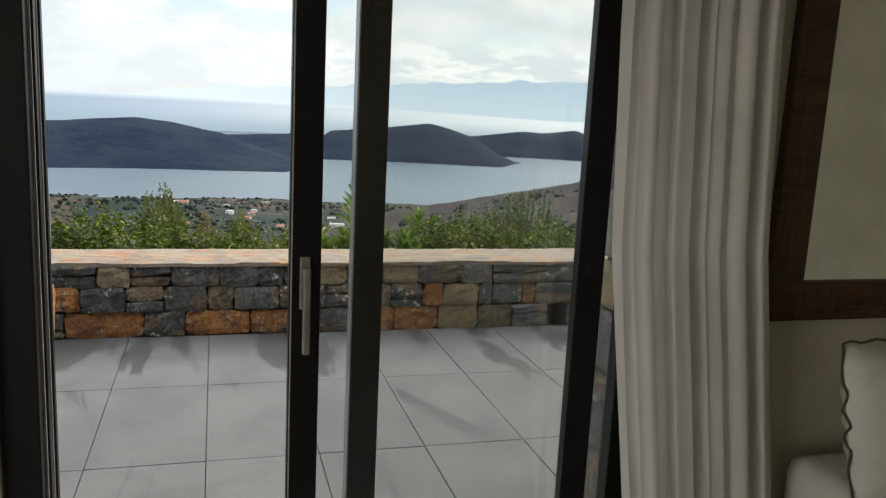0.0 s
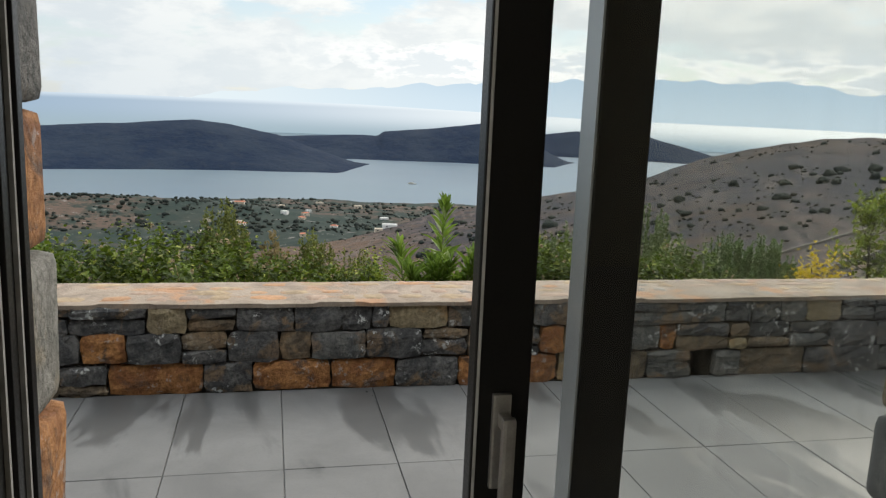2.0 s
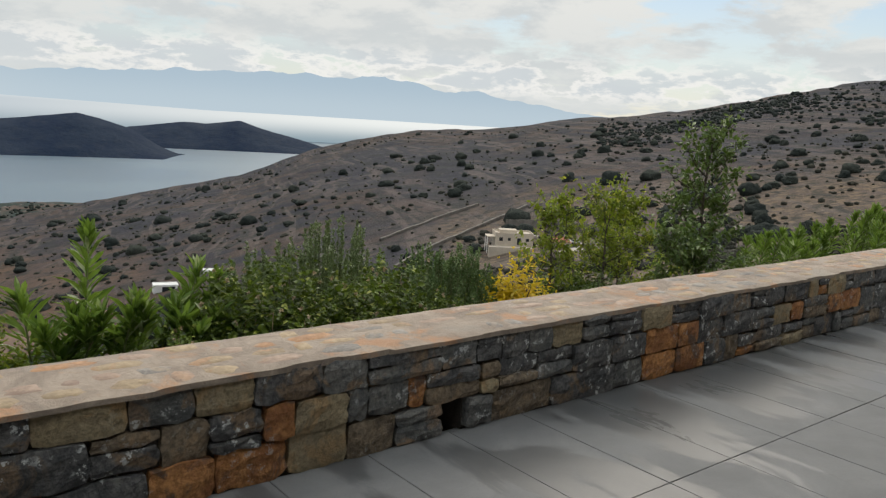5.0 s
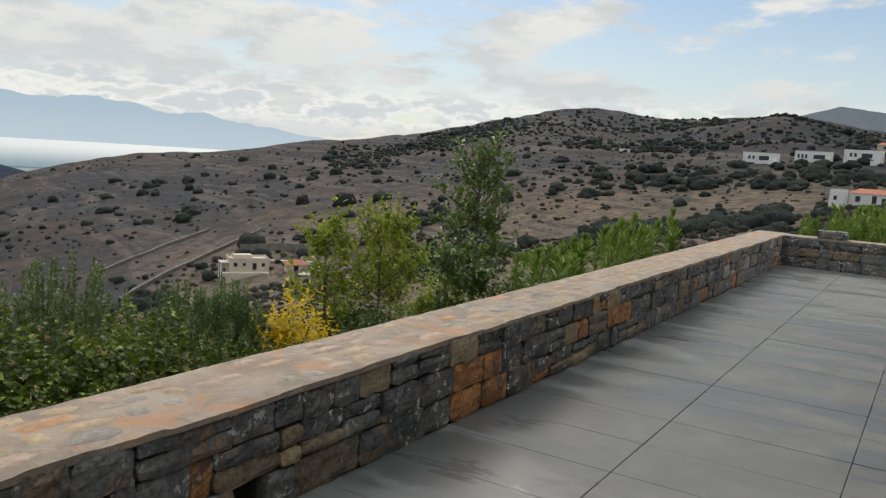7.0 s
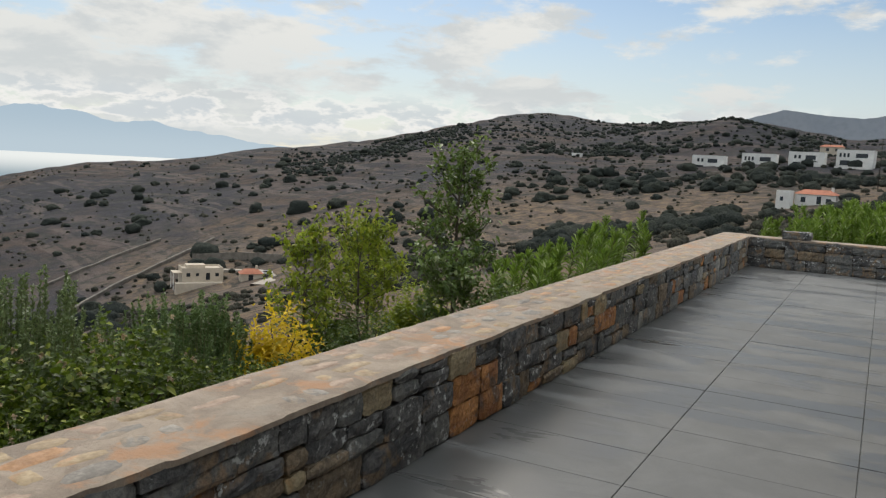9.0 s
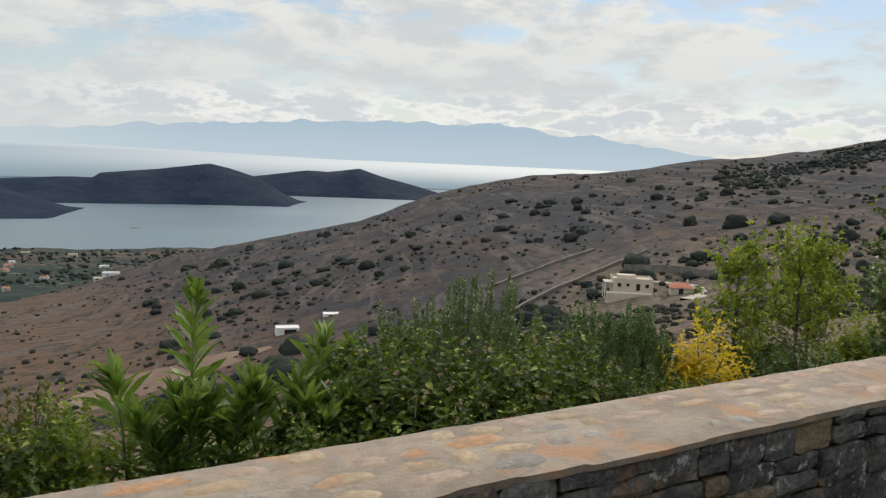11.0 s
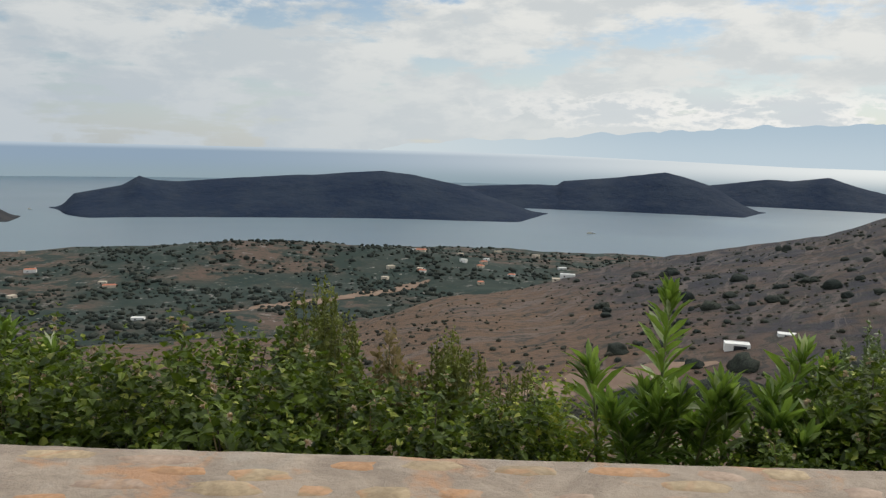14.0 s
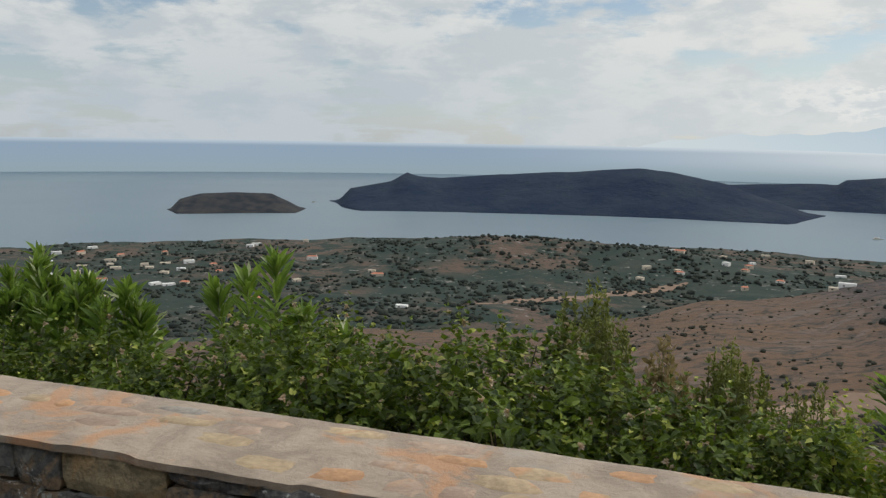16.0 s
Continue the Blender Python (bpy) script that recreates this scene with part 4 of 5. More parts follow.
for x, sign, kinds, zs in ((X_L, -1, "ogopoggot", (0, 0.28, 0.72, 0.98, 1.29, 1.56, 1.85, 2.1, 2.32)), (X_R, 1, "gdgtpgtgt", (0, 0.3, 0.62, 0.86, 1.05, 1.32, 1.6, 1.92, 2.32))):
    for i in range(len(zs) - 1):
        quoin(zs[i], zs[i + 1], x, sign, kinds[i], 0.4)
z = 0.0
while z < HOUSE_TOP - 0.05:
    h = random.uniform(0.14, 0.24)
    x = 4.6
    while x < HOUSE_X1 - 0.02:
        e = min(x + random.uniform(0.2, 0.5), HOUSE_X1)
        if HOUSE_X1 - e < 0.12:
            e = HOUSE_X1
        stone("stone", -e, -x, z, z + h, STONE_MAT[random.choice("ggtptgpb")], house, OUT_FACE, random.uniform(0.0, 0.035))
        x = e
    y = OUT_Y - 0.02
    END = Matrix.Translation((HOUSE_X1, 0, 0)) @ pose(0, 0, 0, 0, 0, 90)
    stone("stone", IN_Y, IN_Y + 0.33, z, z + h, STONE_MAT[random.choice("ggtpb")], house, END, random.uniform(0, 0.03))
    stone("stone", IN_Y + 0.33, OUT_Y - 0.03, z, z + h, STONE_MAT[random.choice("ggtpb")], house, END, random.uniform(0, 0.03))
    z += h

# ---- room behind the door ----
tagged(box("floor", (-4.0, -4.5, -0.2), (4.0, IN_Y, 0.0), "interior_floor"), "pale stone interior floor", "floor", kind="structure")
tagged(box("ceiling", (-4.2, -4.7, 2.7), (4.2, IN_Y, 2.85), "plaster_ceiling"), "plain white ceiling", "ceiling", kind="structure")
west = tagged(new("wall_west"), "plain pale plaster wall with a wide unseen window opening", "wall", kind="structure")
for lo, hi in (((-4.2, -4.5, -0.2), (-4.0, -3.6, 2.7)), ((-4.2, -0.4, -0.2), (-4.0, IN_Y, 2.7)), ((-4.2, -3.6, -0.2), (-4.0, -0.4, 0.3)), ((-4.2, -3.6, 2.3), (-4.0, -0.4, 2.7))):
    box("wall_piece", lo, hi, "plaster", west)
for name, lo, hi in (("wall_south", (-4.2, -4.7, -0.2), (4.2, -4.5, 2.7)), ("wall_east", (4.0, -4.5, -0.2), (4.2, IN_Y, 2.7))):
    tagged(box(name, lo, hi, "plaster"), "plain pale plaster wall", "wall", kind="structure")

# ---- terrace floor ----
tagged(box("terrace_base", (WALL_X0, OUT_Y - 0.66, -0.4), (WALL_X1 + 0.1, WALL_Y + 0.06, -0.012), "joint_grout"), "dark grout bed under the terrace tiles", "floor", kind="structure")
terrace = tagged(new("floor_terrace"), "grey rectangular terrace tiles, damp in patches", "floor", kind="structure")


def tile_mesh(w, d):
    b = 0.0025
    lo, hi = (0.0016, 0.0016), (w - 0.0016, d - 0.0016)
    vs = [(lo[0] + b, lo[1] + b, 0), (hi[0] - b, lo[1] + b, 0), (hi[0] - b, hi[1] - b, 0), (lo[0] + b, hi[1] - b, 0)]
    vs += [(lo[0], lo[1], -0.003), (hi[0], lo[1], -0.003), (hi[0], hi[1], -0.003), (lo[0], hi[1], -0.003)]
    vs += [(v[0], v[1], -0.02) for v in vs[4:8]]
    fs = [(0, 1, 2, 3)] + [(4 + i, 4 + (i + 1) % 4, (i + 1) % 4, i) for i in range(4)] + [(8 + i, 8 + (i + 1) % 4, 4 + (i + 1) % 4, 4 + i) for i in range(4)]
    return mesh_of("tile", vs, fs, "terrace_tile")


random.seed(2)
for y0, y1 in ((4.012, 4.985), (3.032, 4.012), (2.052, 3.032), (1.75, 2.052)):
    me = tile_mesh(0.502, y1 - y0)
    x = -0.402 - 0.502 * 15
    while x < WALL_X1 + 0.05:
        inside_wall = y1 < OUT_Y and not (X_L - 0.5 < x < X_R)
        if not inside_wall:
            put("tile", me, terrace, pose(x, y0, random.uniform(-0.0012, 0.0012), random.uniform(-0.06, 0.06), random.uniform(-0.06, 0.06), 0))
        x += 0.502

# ---- sliding door ----
door = empty("door_1", (0.6, 1.87, 0), "black aluminium sliding glass door, half open", "door", kind="structure")


def dpart(name, lo, hi, material="aluminium_black", parent=None, bevel=0.004, label=""):
    p = door if parent is None else parent
    ob = box(name, lo, hi, material, p, bevel, label)
    ob.matrix_parent_inverse = Matrix.Translation(door.location).inverted()
    return ob


dpart("jamb", (X_L, 1.745, 0), (-0.3, 1.93, HEAD - 0.06))
for y in (1.79, 1.835, 1.875, 1.915):
    dpart("track_seal", (-0.302, y - 0.004, 0.01), (-0.2935, y + 0.004, HEAD - 0.07), "rubber_seal", None, 0.0)
for y in (1.812, 1.895):
    dpart("track_rib", (-0.302, y - 0.012, 0.01), (-0.288, y + 0.012, HEAD - 0.07), "aluminium_black", None, 0.002)
dpart("jamb", (1.53, 1.745, 0), (X_R, 2.0, HEAD - 0.06))
dpart("head_track", (X_L, 1.745, HEAD - 0.06), (X_R, 2.0, HEAD))
dpart("sill_track", (X_L + 0.1, 1.745, -0.01), (X_R - 0.115, 2.0, 0.012))


def leaf_panel(x0, x1, y0, y1, name, stile):
    p = new(name)
    p.parent = door
    top, low = HEAD - 0.065, 0.014
    mk = lambda n, lo, hi, m="aluminium_black", b=0.004: dpart(n, lo, hi, m, door, b)
    made = [mk("stile", (x0, y0, low), (x0 + stile, y1, top)), mk("stile", (x1 - stile, y0, low), (x1, y1, top)),
            mk("rail", (x0 + stile, y0, low), (x1 - stile, y1, low + 0.09)), mk("rail", (x0 + stile, y0, top - 0.09), (x1 - stile, y1, top))]
    ym = (y0 + y1) / 2
    g = mk("glass", (x0 + stile - 0.005, ym - 0.003, low + 0.085), (x1 - stile + 0.005, ym + 0.003, top - 0.085), "pane_glass", 0.0)
    g.visible_shadow = False
    for ob in made + [g]:
        ob.parent = p
        ob.matrix_parent_inverse = Matrix.Translation(door.location).inverted()
    return p


slide = leaf_panel(0.345, 1.335, 1.83, 1.872, "sliding_panel", 0.09)
fixed = leaf_panel(0.54, 1.535, 1.89, 1.955, "fixed_panel", 0.09)
# pale strip painting the daylight on the fixed stile's black side
grey = dpart("stile_face", (0.536, 1.893, 0.02), (0.5398, 1.953, HEAD - 0.075), "aluminium_daylit", None, 0.0)
dpart("gasket", (0.3485, 1.827, 0.02), (0.3525, 1.8305, HEAD - 0.075), "rubber_seal", None, 0.0)
# long lever handle on its plate
hp = dpart("handle_plate", (0.374, 1.819, 1.01), (0.404, 1.8305, 1.165), "steel_handle", None, 0.004, "brushed steel handle plate")
dpart("handle_neck", (0.382, 1.79, 1.115), (0.400, 1.821, 1.137), "steel_handle", None, 0.004)
dpart("handle_grip", (0.380, 1.78, 0.885), (0.402, 1.797, 1.14), "steel_handle", None, 0.006, "long brushed steel pull grip")

# ---- curtain ----
def curtain():
    ob = empty("curtain", (1.44, 1.52, 0), "off-white full-length curtain gathered beside the door", "curtain")
    n, rows = 120, 16
    vs, fs = [], []
    for k in range(rows + 1):
        z = 0.02 + 2.42 * k / rows
        spread = 1.06 - 0.03 * z
        for i in range(n + 1):
            u = i / n
            ph = u * 2 * math.pi * 5.0 + 0.7 * math.sin(u * 9) + 0.12 * math.sin(z * 2.2 + u * 5)
            amp = 0.045 * (0.75 + 0.35 * math.sin(u * 17))
            x = (u - 0.5) * 0.47 * spread + 0.015 * math.cos(ph * 2 + 1) + float(np.interp(z, (0, 0.5, 1.24, 1.9, 2.44), (0.18, 0.125, 0.015, -0.025, -0.035)))
            vs.append((x, amp * math.sin(ph) + 0.012 * math.sin(ph * 2.3), z))
    for k in range(rows):
        for i in range(n):
            o = k * (n + 1) + i
            fs.append((o, o + 1, o + n + 2, o + n + 1))
    put("cloth", mesh_of("cloth", vs, fs, "curtain_cloth", True), ob)
    v, f = tube([(-1.9, 0, 2.47), (0.5, 0, 2.47)], [0.014, 0.014], 10)
    put("rod", mesh_of("rod", v, f, "aluminium_black", True), ob)


curtain()


# ---- framed mirror ----
def mirror():
    ob = empty("mirror", (2.5, IN_Y - 0.045, 1.775), "wall mirror in a wide dark wooden frame", "mirror")
    w, h, b = 0.66, 0.8, 0.13
    for name, lo, hi in (("frame_side", (-w, -0.02, -h), (-w + b, 0.02, h)), ("frame_side", (w - b, -0.02, -h), (w, 0.02, h)),
                         ("frame_rail", (-w + b, -0.019, -h), (w - b, 0.02, -h + b)), ("frame_rail", (-w + b, -0.019, h - b), (w - b, 0.02, h))):
        box(name, lo, hi, "dark_wood", ob, 0.006)
    box("glass", (-w + b - 0.005, 0.0, -h + b - 0.005), (w - b + 0.005, 0.01, h - b + 0.005), "mirror_glass", ob, 0.0, "silvered mirror glass")


mirror()


# ---- bed with upright pillows ----
def pillow(x, y, z, tilt, turn, name="pillow"):
    ob = empty(name, (x, y, z), "white pillow with a frilled dark-edged border", "pillow", "pillows on the bed")
    ob.matrix_basis = pose(x, y, z, tilt, 0, turn)
    n = 22
    vs, fs = [], []
    for sgn in (1, -1):
        for k in range(n + 1):
            for i in range(n + 1):
                u, v = 2 * i / n - 1, 2 * k / n - 1
                edge = max(abs(u), abs(v))
                th = 0.09 * (max(0, 1 - abs(u) ** 2.6) * max(0, 1 - abs(v) ** 2.6)) ** 0.55
                wv = 0.012 * math.sin(i * 2.1) * math.sin(k * 1.7) * edge
                vs.append((u * 0.3, sgn * th + wv, v * 0.24 + 0.24 - 0.02 * (1 - u * u) * (v > 0)))
        o = 0 if sgn == 1 else (n + 1) ** 2
        for k in range(n):
            for i in range(n):
                q = o + k * (n + 1) + i
                fs.append((q, q + 1, q + n + 2, q + n + 1) if sgn == -1 else (q, q + n + 1, q + n + 2, q + 1))
    put("cushion", mesh_of("cushion", vs, fs, "bed_linen", True), ob)
    ring = []
    for i in range(160):
        t = 2 * math.pi * i / 160
        c, s = math.cos(t), math.sin(t)
        q = max(abs(c), abs(s))
        ring.append((c / q * 0.303 + 0.004 * math.sin(i * 0.9), 0.008 * math.sin(i * 0.7), s / q * 0.243 + 0.24 + 0.004 * math.sin(i * 1.1)))
    v, f = tube(ring + ring[:1], [0.004] * 161, 5)
    put("frill", mesh_of("frill", v, f, "fringe_dark", True), ob, None, "dark frilled edging")


def bed():
    ob = empty("bed", (2.98, 0.9, 0), "bed made up with white linen beside the door wall", "bed")
    box("base", (-1.05, -0.85, 0.06), (1.0, 0.72, 0.3), "dark_wood", ob, 0.01)
    for x in (-0.95, 0.9):
        for y in (-0.75, 0.62):
            box("leg", (x - 0.04, y - 0.04, 0), (x + 0.04, y + 0.04, 0.06), "dark_wood", ob, 0.004)
    bm = box_bm((-1.05, -0.86, 0.3), (1.0, 0.72, 0.55), 0.06)
    bm_part("mattress", bm, "bed_linen", ob, "", True)


bed()
pillow(2.17, 1.28, 0.53, -14, 6)
pillow(2.27, 1.08, 0.53, -24, -10)

# ---- plants behind the parapet ----
def unit(v):
    return v / (np.linalg.norm(v, axis=-1, keepdims=True) + 1e-9)


def leafy_bush(name, label, category, w, d, h, tips, leaf, per_tip, leaf_mat_name, flowers=0, group="", stems=14, wide=0.62, dry=0):
    """A dense uneven bush of leafy sprigs, each a short shoot with pairs of opposite leaves; darker leaves and wood inside."""
    ob = empty(name, (0, 0, 0), label, category, group)
    u = unit(rng.normal(size=(tips, 3)))
    u[:, 2] = np.abs(u[:, 2]) * 1.1 - 0.12
    rad = 0.6 + 0.4 * rng.random(tips) ** 0.6
    lump = np.array([1 + 0.38 * noise.noise(Vector(p) * 2.9 + Vector((w * 9 + tips, 0, 0))) for p in u])
    c = u * (w / 2, d / 2, h) * (rad * lump)[:, None]
    grow = unit(u * 0.6 + (0, 0, 0.75) + rng.normal(size=(tips, 3)) * 0.4)
    reach = leaf * rng.uniform(1.4, 3.2, tips)[:, None]
    across = unit(np.cross(grow, rng.normal(size=(tips, 3))))
    other = np.cross(grow, across)
    pairs = max(3, per_tip // 2)
    bases, ways, sizes = [], [], []
    for k in range(pairs):
        s = k / (pairs - 1)
        sd = across if k % 2 else other
        for sign in (1, -1):
            bases.append(c + grow * reach * (s - 0.35))
            ways.append(sd * sign * (1.0 - 0.45 * s) + grow * (0.3 + 0.5 * s) + rng.normal(size=(tips, 3)) * 0.22)
            sizes.append(leaf * rng.uniform(0.75, 1.2, tips) * (1.1 - 0.55 * s))
    inner = 700
    iu = unit(rng.normal(size=(inner, 3)))
    iu[:, 2] = np.abs(iu[:, 2]) - 0.15
    bases.append(iu * (w / 2, d / 2, h) * rng.uniform(0.4, 0.72, (inner, 1)))
    ways.append(rng.normal(size=(inner, 3)))
    sizes.append(np.full(inner, leaf * 1.9))
    size = np.concatenate(sizes)
    v, f = leaves(np.concatenate(bases), np.concatenate(ways), size, size * wide, 0.3)
    put("foliage", mesh_of("foliage", v, f, leaf_mat_name), ob)["kind"] = "stuff"
    parts = []
    for i in range(stems):
        t = c[rng.integers(tips)]
        parts.append(tube([(t[0] * 0.15, t[1] * 0.15, -0.3), (t[0] * 0.5, t[1] * 0.5, t[2] * 0.55), tuple(t * 0.97)], [0.008, 0.006, 0.003], 4))
    v, f = join(parts)
    put("branchwork", mesh_of("branchwork", v, f, "bark"), ob)["kind"] = "stuff"
    if dry:
        parts = []
        for i in range(dry):
            t = c[rng.integers(tips)] * 1.02
            e = t + rng.normal(size=3) * (0.09, 0.09, 0.05) + (0, 0, 0.05)
            parts.append(tube([tuple(t * (0.8, 0.8, 0.75)), tuple((t + e) / 2 + (0, 0, 0.02)), tuple(e)], [0.0035, 0.003, 0.0015], 4))
        v, f = join(parts)
        put("dry_stems", mesh_of("dry_stems", v, f, "straw"), ob, None, "straw-coloured dead stems")["kind"] = "stuff"
    if flowers:
        top = c[np.argsort(-c[:, 2] - 0.4 * rng.random(tips))[:flowers * 4:4]]
        base = np.repeat(top * 1.05, 16, 0)
        v, f = leaves(base, rng.normal(size=base.shape) + (0, 0, 0.6), 0.02, 0.014, 0.0)
        put("flowers", mesh_of("flowers", v, f, "flower_pale"), ob, None, "small faded pink flower heads")["kind"] = "stuff"
    return ob


def oleander(name, label, stems, leaf_len=0.16, mat_name="oleander_leaf", group=""):
    """Upright stems with whorls of long narrow leaves. stems: (x, y, height, lean x, lean y) each."""
    ob = empty(name, (0, 0, 0), label, "shrub", group)
    tubes, bases, ways, lens = [], [], [], []
    for x, y, h, lx, ly in stems:
        pts = [(x + lx * s * s, y + ly * s * s, -0.3 + (h + 0.3) * s) for s in (0, 0.25, 0.5, 0.75, 1.0)]
        tubes.append(tube(pts, [0.011, 0.009, 0.008, 0.006, 0.004], 5))
        n = int((h + 0.3) / (0.165 * leaf_len))
        for k in range(n):
            s = 0.14 + 0.84 * k / n
            p = np.array((x + lx * s * s, y + ly * s * s, -0.3 + (h + 0.3) * s))
            for q in range(3):
                a = k * 1.05 + q * 2.094 + rng.uniform(-0.35, 0.35)
                lift = 0.55 + 1.6 * s ** 3 + rng.uniform(-0.4, 0.3)
                bases.append(p)
                ways.append((math.cos(a), math.sin(a), lift))
                lens.append(leaf_len * rng.uniform(0.7, 1.1) * (0.8 if s > 0.9 else 1))
        for q in range(26):
            bases.append(np.array(pts[-1]) - (0, 0, rng.uniform(0, 0.09)))
            ways.append((*rng.normal(0, 0.42, 2), 0.95))
            lens.append(leaf_len * rng.uniform(0.45, 0.85))
    lens = np.array(lens)
    v, f = leaves(bases, ways, lens, lens * 0.15 + 0.003, 0.22, 0.25, (0.85, 0.9))
    put("foliage", mesh_of("foliage", v, f, mat_name), ob)["kind"] = "stuff"
    v, f = join(tubes)
    put("branchwork", mesh_of("branchwork", v, f, "green_stem", True), ob)["kind"] = "stuff"
    return ob


def spiky_bush(name, label, w, d, h, spikes, needle, mat_name, spread=0.5, tip_bias=0.5, category="shrub", per=64, group=""):
    """An upright needle-leaved bush: a dome of bottle-brush spikes that turn up towards the light."""
    ob = empty(name, (0, 0, 0), label, category, group)
    bases, ways, tubes, lens = [], [], [], []
    for i in range(spikes):
        a, r = rng.uniform(0, 2 * math.pi), math.sqrt(rng.random())
        x, y = math.cos(a) * r * w / 2, math.sin(a) * r * d / 2
        dome = math.sqrt(max(1 - 0.85 * r * r, 0.0))
        lobe = 1 + 0.22 * noise.noise(Vector((x * 3.2, y * 3.2, w * 5)))
        top = -0.3 + (h + 0.3) * dome * lobe * rng.uniform(0.82, 1.06)
        low = np.array((x * 0.3, y * 0.3, -0.3))
        tip = np.array((x * (1 + spread * 0.12), y * (1 + spread * 0.12), top))
        mid = np.array((x * 1.02, y * 1.02, -0.3 + (top + 0.3) * 0.45))
        s = (tip_bias * 0.6 + (1 - tip_bias * 0.6) * rng.random(per) ** 0.8)[:, None]
        p = (1 - s) ** 2 * low + 2 * s * (1 - s) * mid + s * s * tip
        ax = unit((tip - mid)[None])[0]
        bases.append(p)
        ways.append(unit(rng.normal(size=(per, 3)) * 0.55 + ax * 0.7))
        lens.append(needle * rng.uniform(0.7, 1.2, per) * (1.1 - 0.4 * s[:, 0]))
        tubes.append(tube([low, mid, mid + (tip - mid) * 0.85], [0.006, 0.0035, 0.002], 4))
    v, f = needles(np.concatenate(bases), np.concatenate(ways), np.concatenate(lens), needle * 0.3)
    put("foliage", mesh_of("foliage", v, f, mat_name), ob)["kind"] = "stuff"
    v, f = join(tubes)
    put("branchwork", mesh_of("branchwork", v, f, "green_stem"), ob)["kind"] = "stuff"
    return ob


def small_tree(name, label, h, w, limbs, leaf, n_leaf, mat_name, trunk=0.016, group=""):
    """A sparse young tree: thin trunk, forking limbs and twigs with scattered small leaves."""
    ob = empty(name, (0, 0, 0), label, "tree", group)
    tubes, bases, ways = [], [], []
    top = np.array((0.05, 0.0, h))
    tubes.append(tube([(0, 0, -0.4), (0.02, 0.02, h * 0.35), (-0.02, 0, h * 0.7), tuple(top)], [trunk, trunk * 0.8, trunk * 0.5, 0.003], 6))
    for i in range(limbs):
        s = 0.18 + 0.8 * i / limbs
        a = i * 2.4 + rng.uniform(-0.4, 0.4)
        reach = w / 2 * (1.15 - 0.7 * s) * rng.uniform(0.5, 1.3)
        p0 = np.array((0.0, 0.0, h * s * 0.92))
        p2 = p0 + (math.cos(a) * reach, math.sin(a) * reach, h * 0.2 * rng.uniform(0.6, 1.3))
        p1 = (p0 + p2) / 2 + (0, 0, -0.03)
        tubes.append(tube([p0, p1, p2], [trunk * 0.45 * (1.1 - s * 0.6), trunk * 0.3, 0.002], 4))
        for k in range(7):
            q = 0.3 + 0.7 * rng.random()
            b0 = p0 + (p2 - p0) * q
            b1 = b0 + rng.normal(size=3) * 0.06 + (0, 0, 0.09)
            tubes.append(tube([b0, b1], [0.003, 0.0015], 3))
            m = max(4, n_leaf // (limbs * 7))
            t = rng.random((m, 1))
            bases.append(b0 + (b1 - b0) * t * 1.3 + rng.normal(size=(m, 3)) * 0.025)
            ways.append(rng.normal(size=(m, 3)) * 0.8 + (0, 0, 0.45))
    m = n_leaf // 14
    bases.append(top * (1, 1, 1) + np.clip(rng.normal(size=(m, 3)), -1.6, 1.1) * (0.045, 0.045, h * 0.06) - (0, 0, h * 0.07))
    ways.append(rng.normal(size=(m, 3)) * 0.6 + (0, 0, 0.7))
    bases, ways = np.concatenate(bases), np.concatenate(ways)
    v, f = leaves(bases, ways, leaf * rng.uniform(0.6, 1.2, len(bases)), leaf * 0.5, 0.2)
    put("crown", mesh_of("crown", v, f, mat_name), ob)["kind"] = "stuff"
    v, f = join(tubes)
    put("trunk", mesh_of("trunk", v, f, "bark", True), ob)
    return ob


def base_z(x, y):
    return min(ground_at(x, y), -0.3) + 0.02


def set_at(ob, x, y, z=0.0, turn=0.0, k=1.0):
    ob.matrix_basis = pose(x, y, z, 0, 0, turn) @ Matrix.Scale(k, 4)
    return ob


HEDGE = "lantana bushes along the parapet"
LANT = "dense green lantana bush with pale flowers behind the parapet"
kinds = [leafy_bush("lantana_bush", LANT, "bush", 1.0, 0.95, 0.86, 560, 0.056, 8, "lantana_leaf", 9, HEDGE, 30, 0.66, 14) for _ in range(4)]
spots = ((-3.9, 6.35, 0.8), (-3.3, 6.15, 0.85), (-2.75, 6.3, 0.92), (-2.25, 6.1, 0.92), (-1.75, 6.3, 1.0), (-1.35, 6.05, 1.02), (-0.95, 6.35, 1.06), (-0.5, 6.05, 1.02), (-0.15, 6.35, 1.0), (0.25, 6.1, 0.9), (0.6, 6.35, 0.86),
         (1.75, 6.25, 0.78), (2.1, 6.3, 0.98), (2.45, 6.5, 1.02), (2.85, 6.2, 0.98), (3.2, 6.45, 0.98), (3.6, 6.2, 0.72), (-0.7, 6.8, 1.0), (-1.6, 6.75, 0.98), (2.5, 6.0, 0.8), (-2.9, 5.95, 0.72), (4.1, 6.2, 0.62))
for i, (x, y, k) in enumerate(spots):
    if i < 4:
        set_at(kinds[i], x, y, -0.3, i * 70, k)
    else:
        made = copy_thing(kinds[i % 4], pose(x, y, -0.3, 0, 0, i * 83))
        made.matrix_basis = pose(x, y, -0.3, 0, 0, i * 83) @ Matrix.Scale(k, 4)

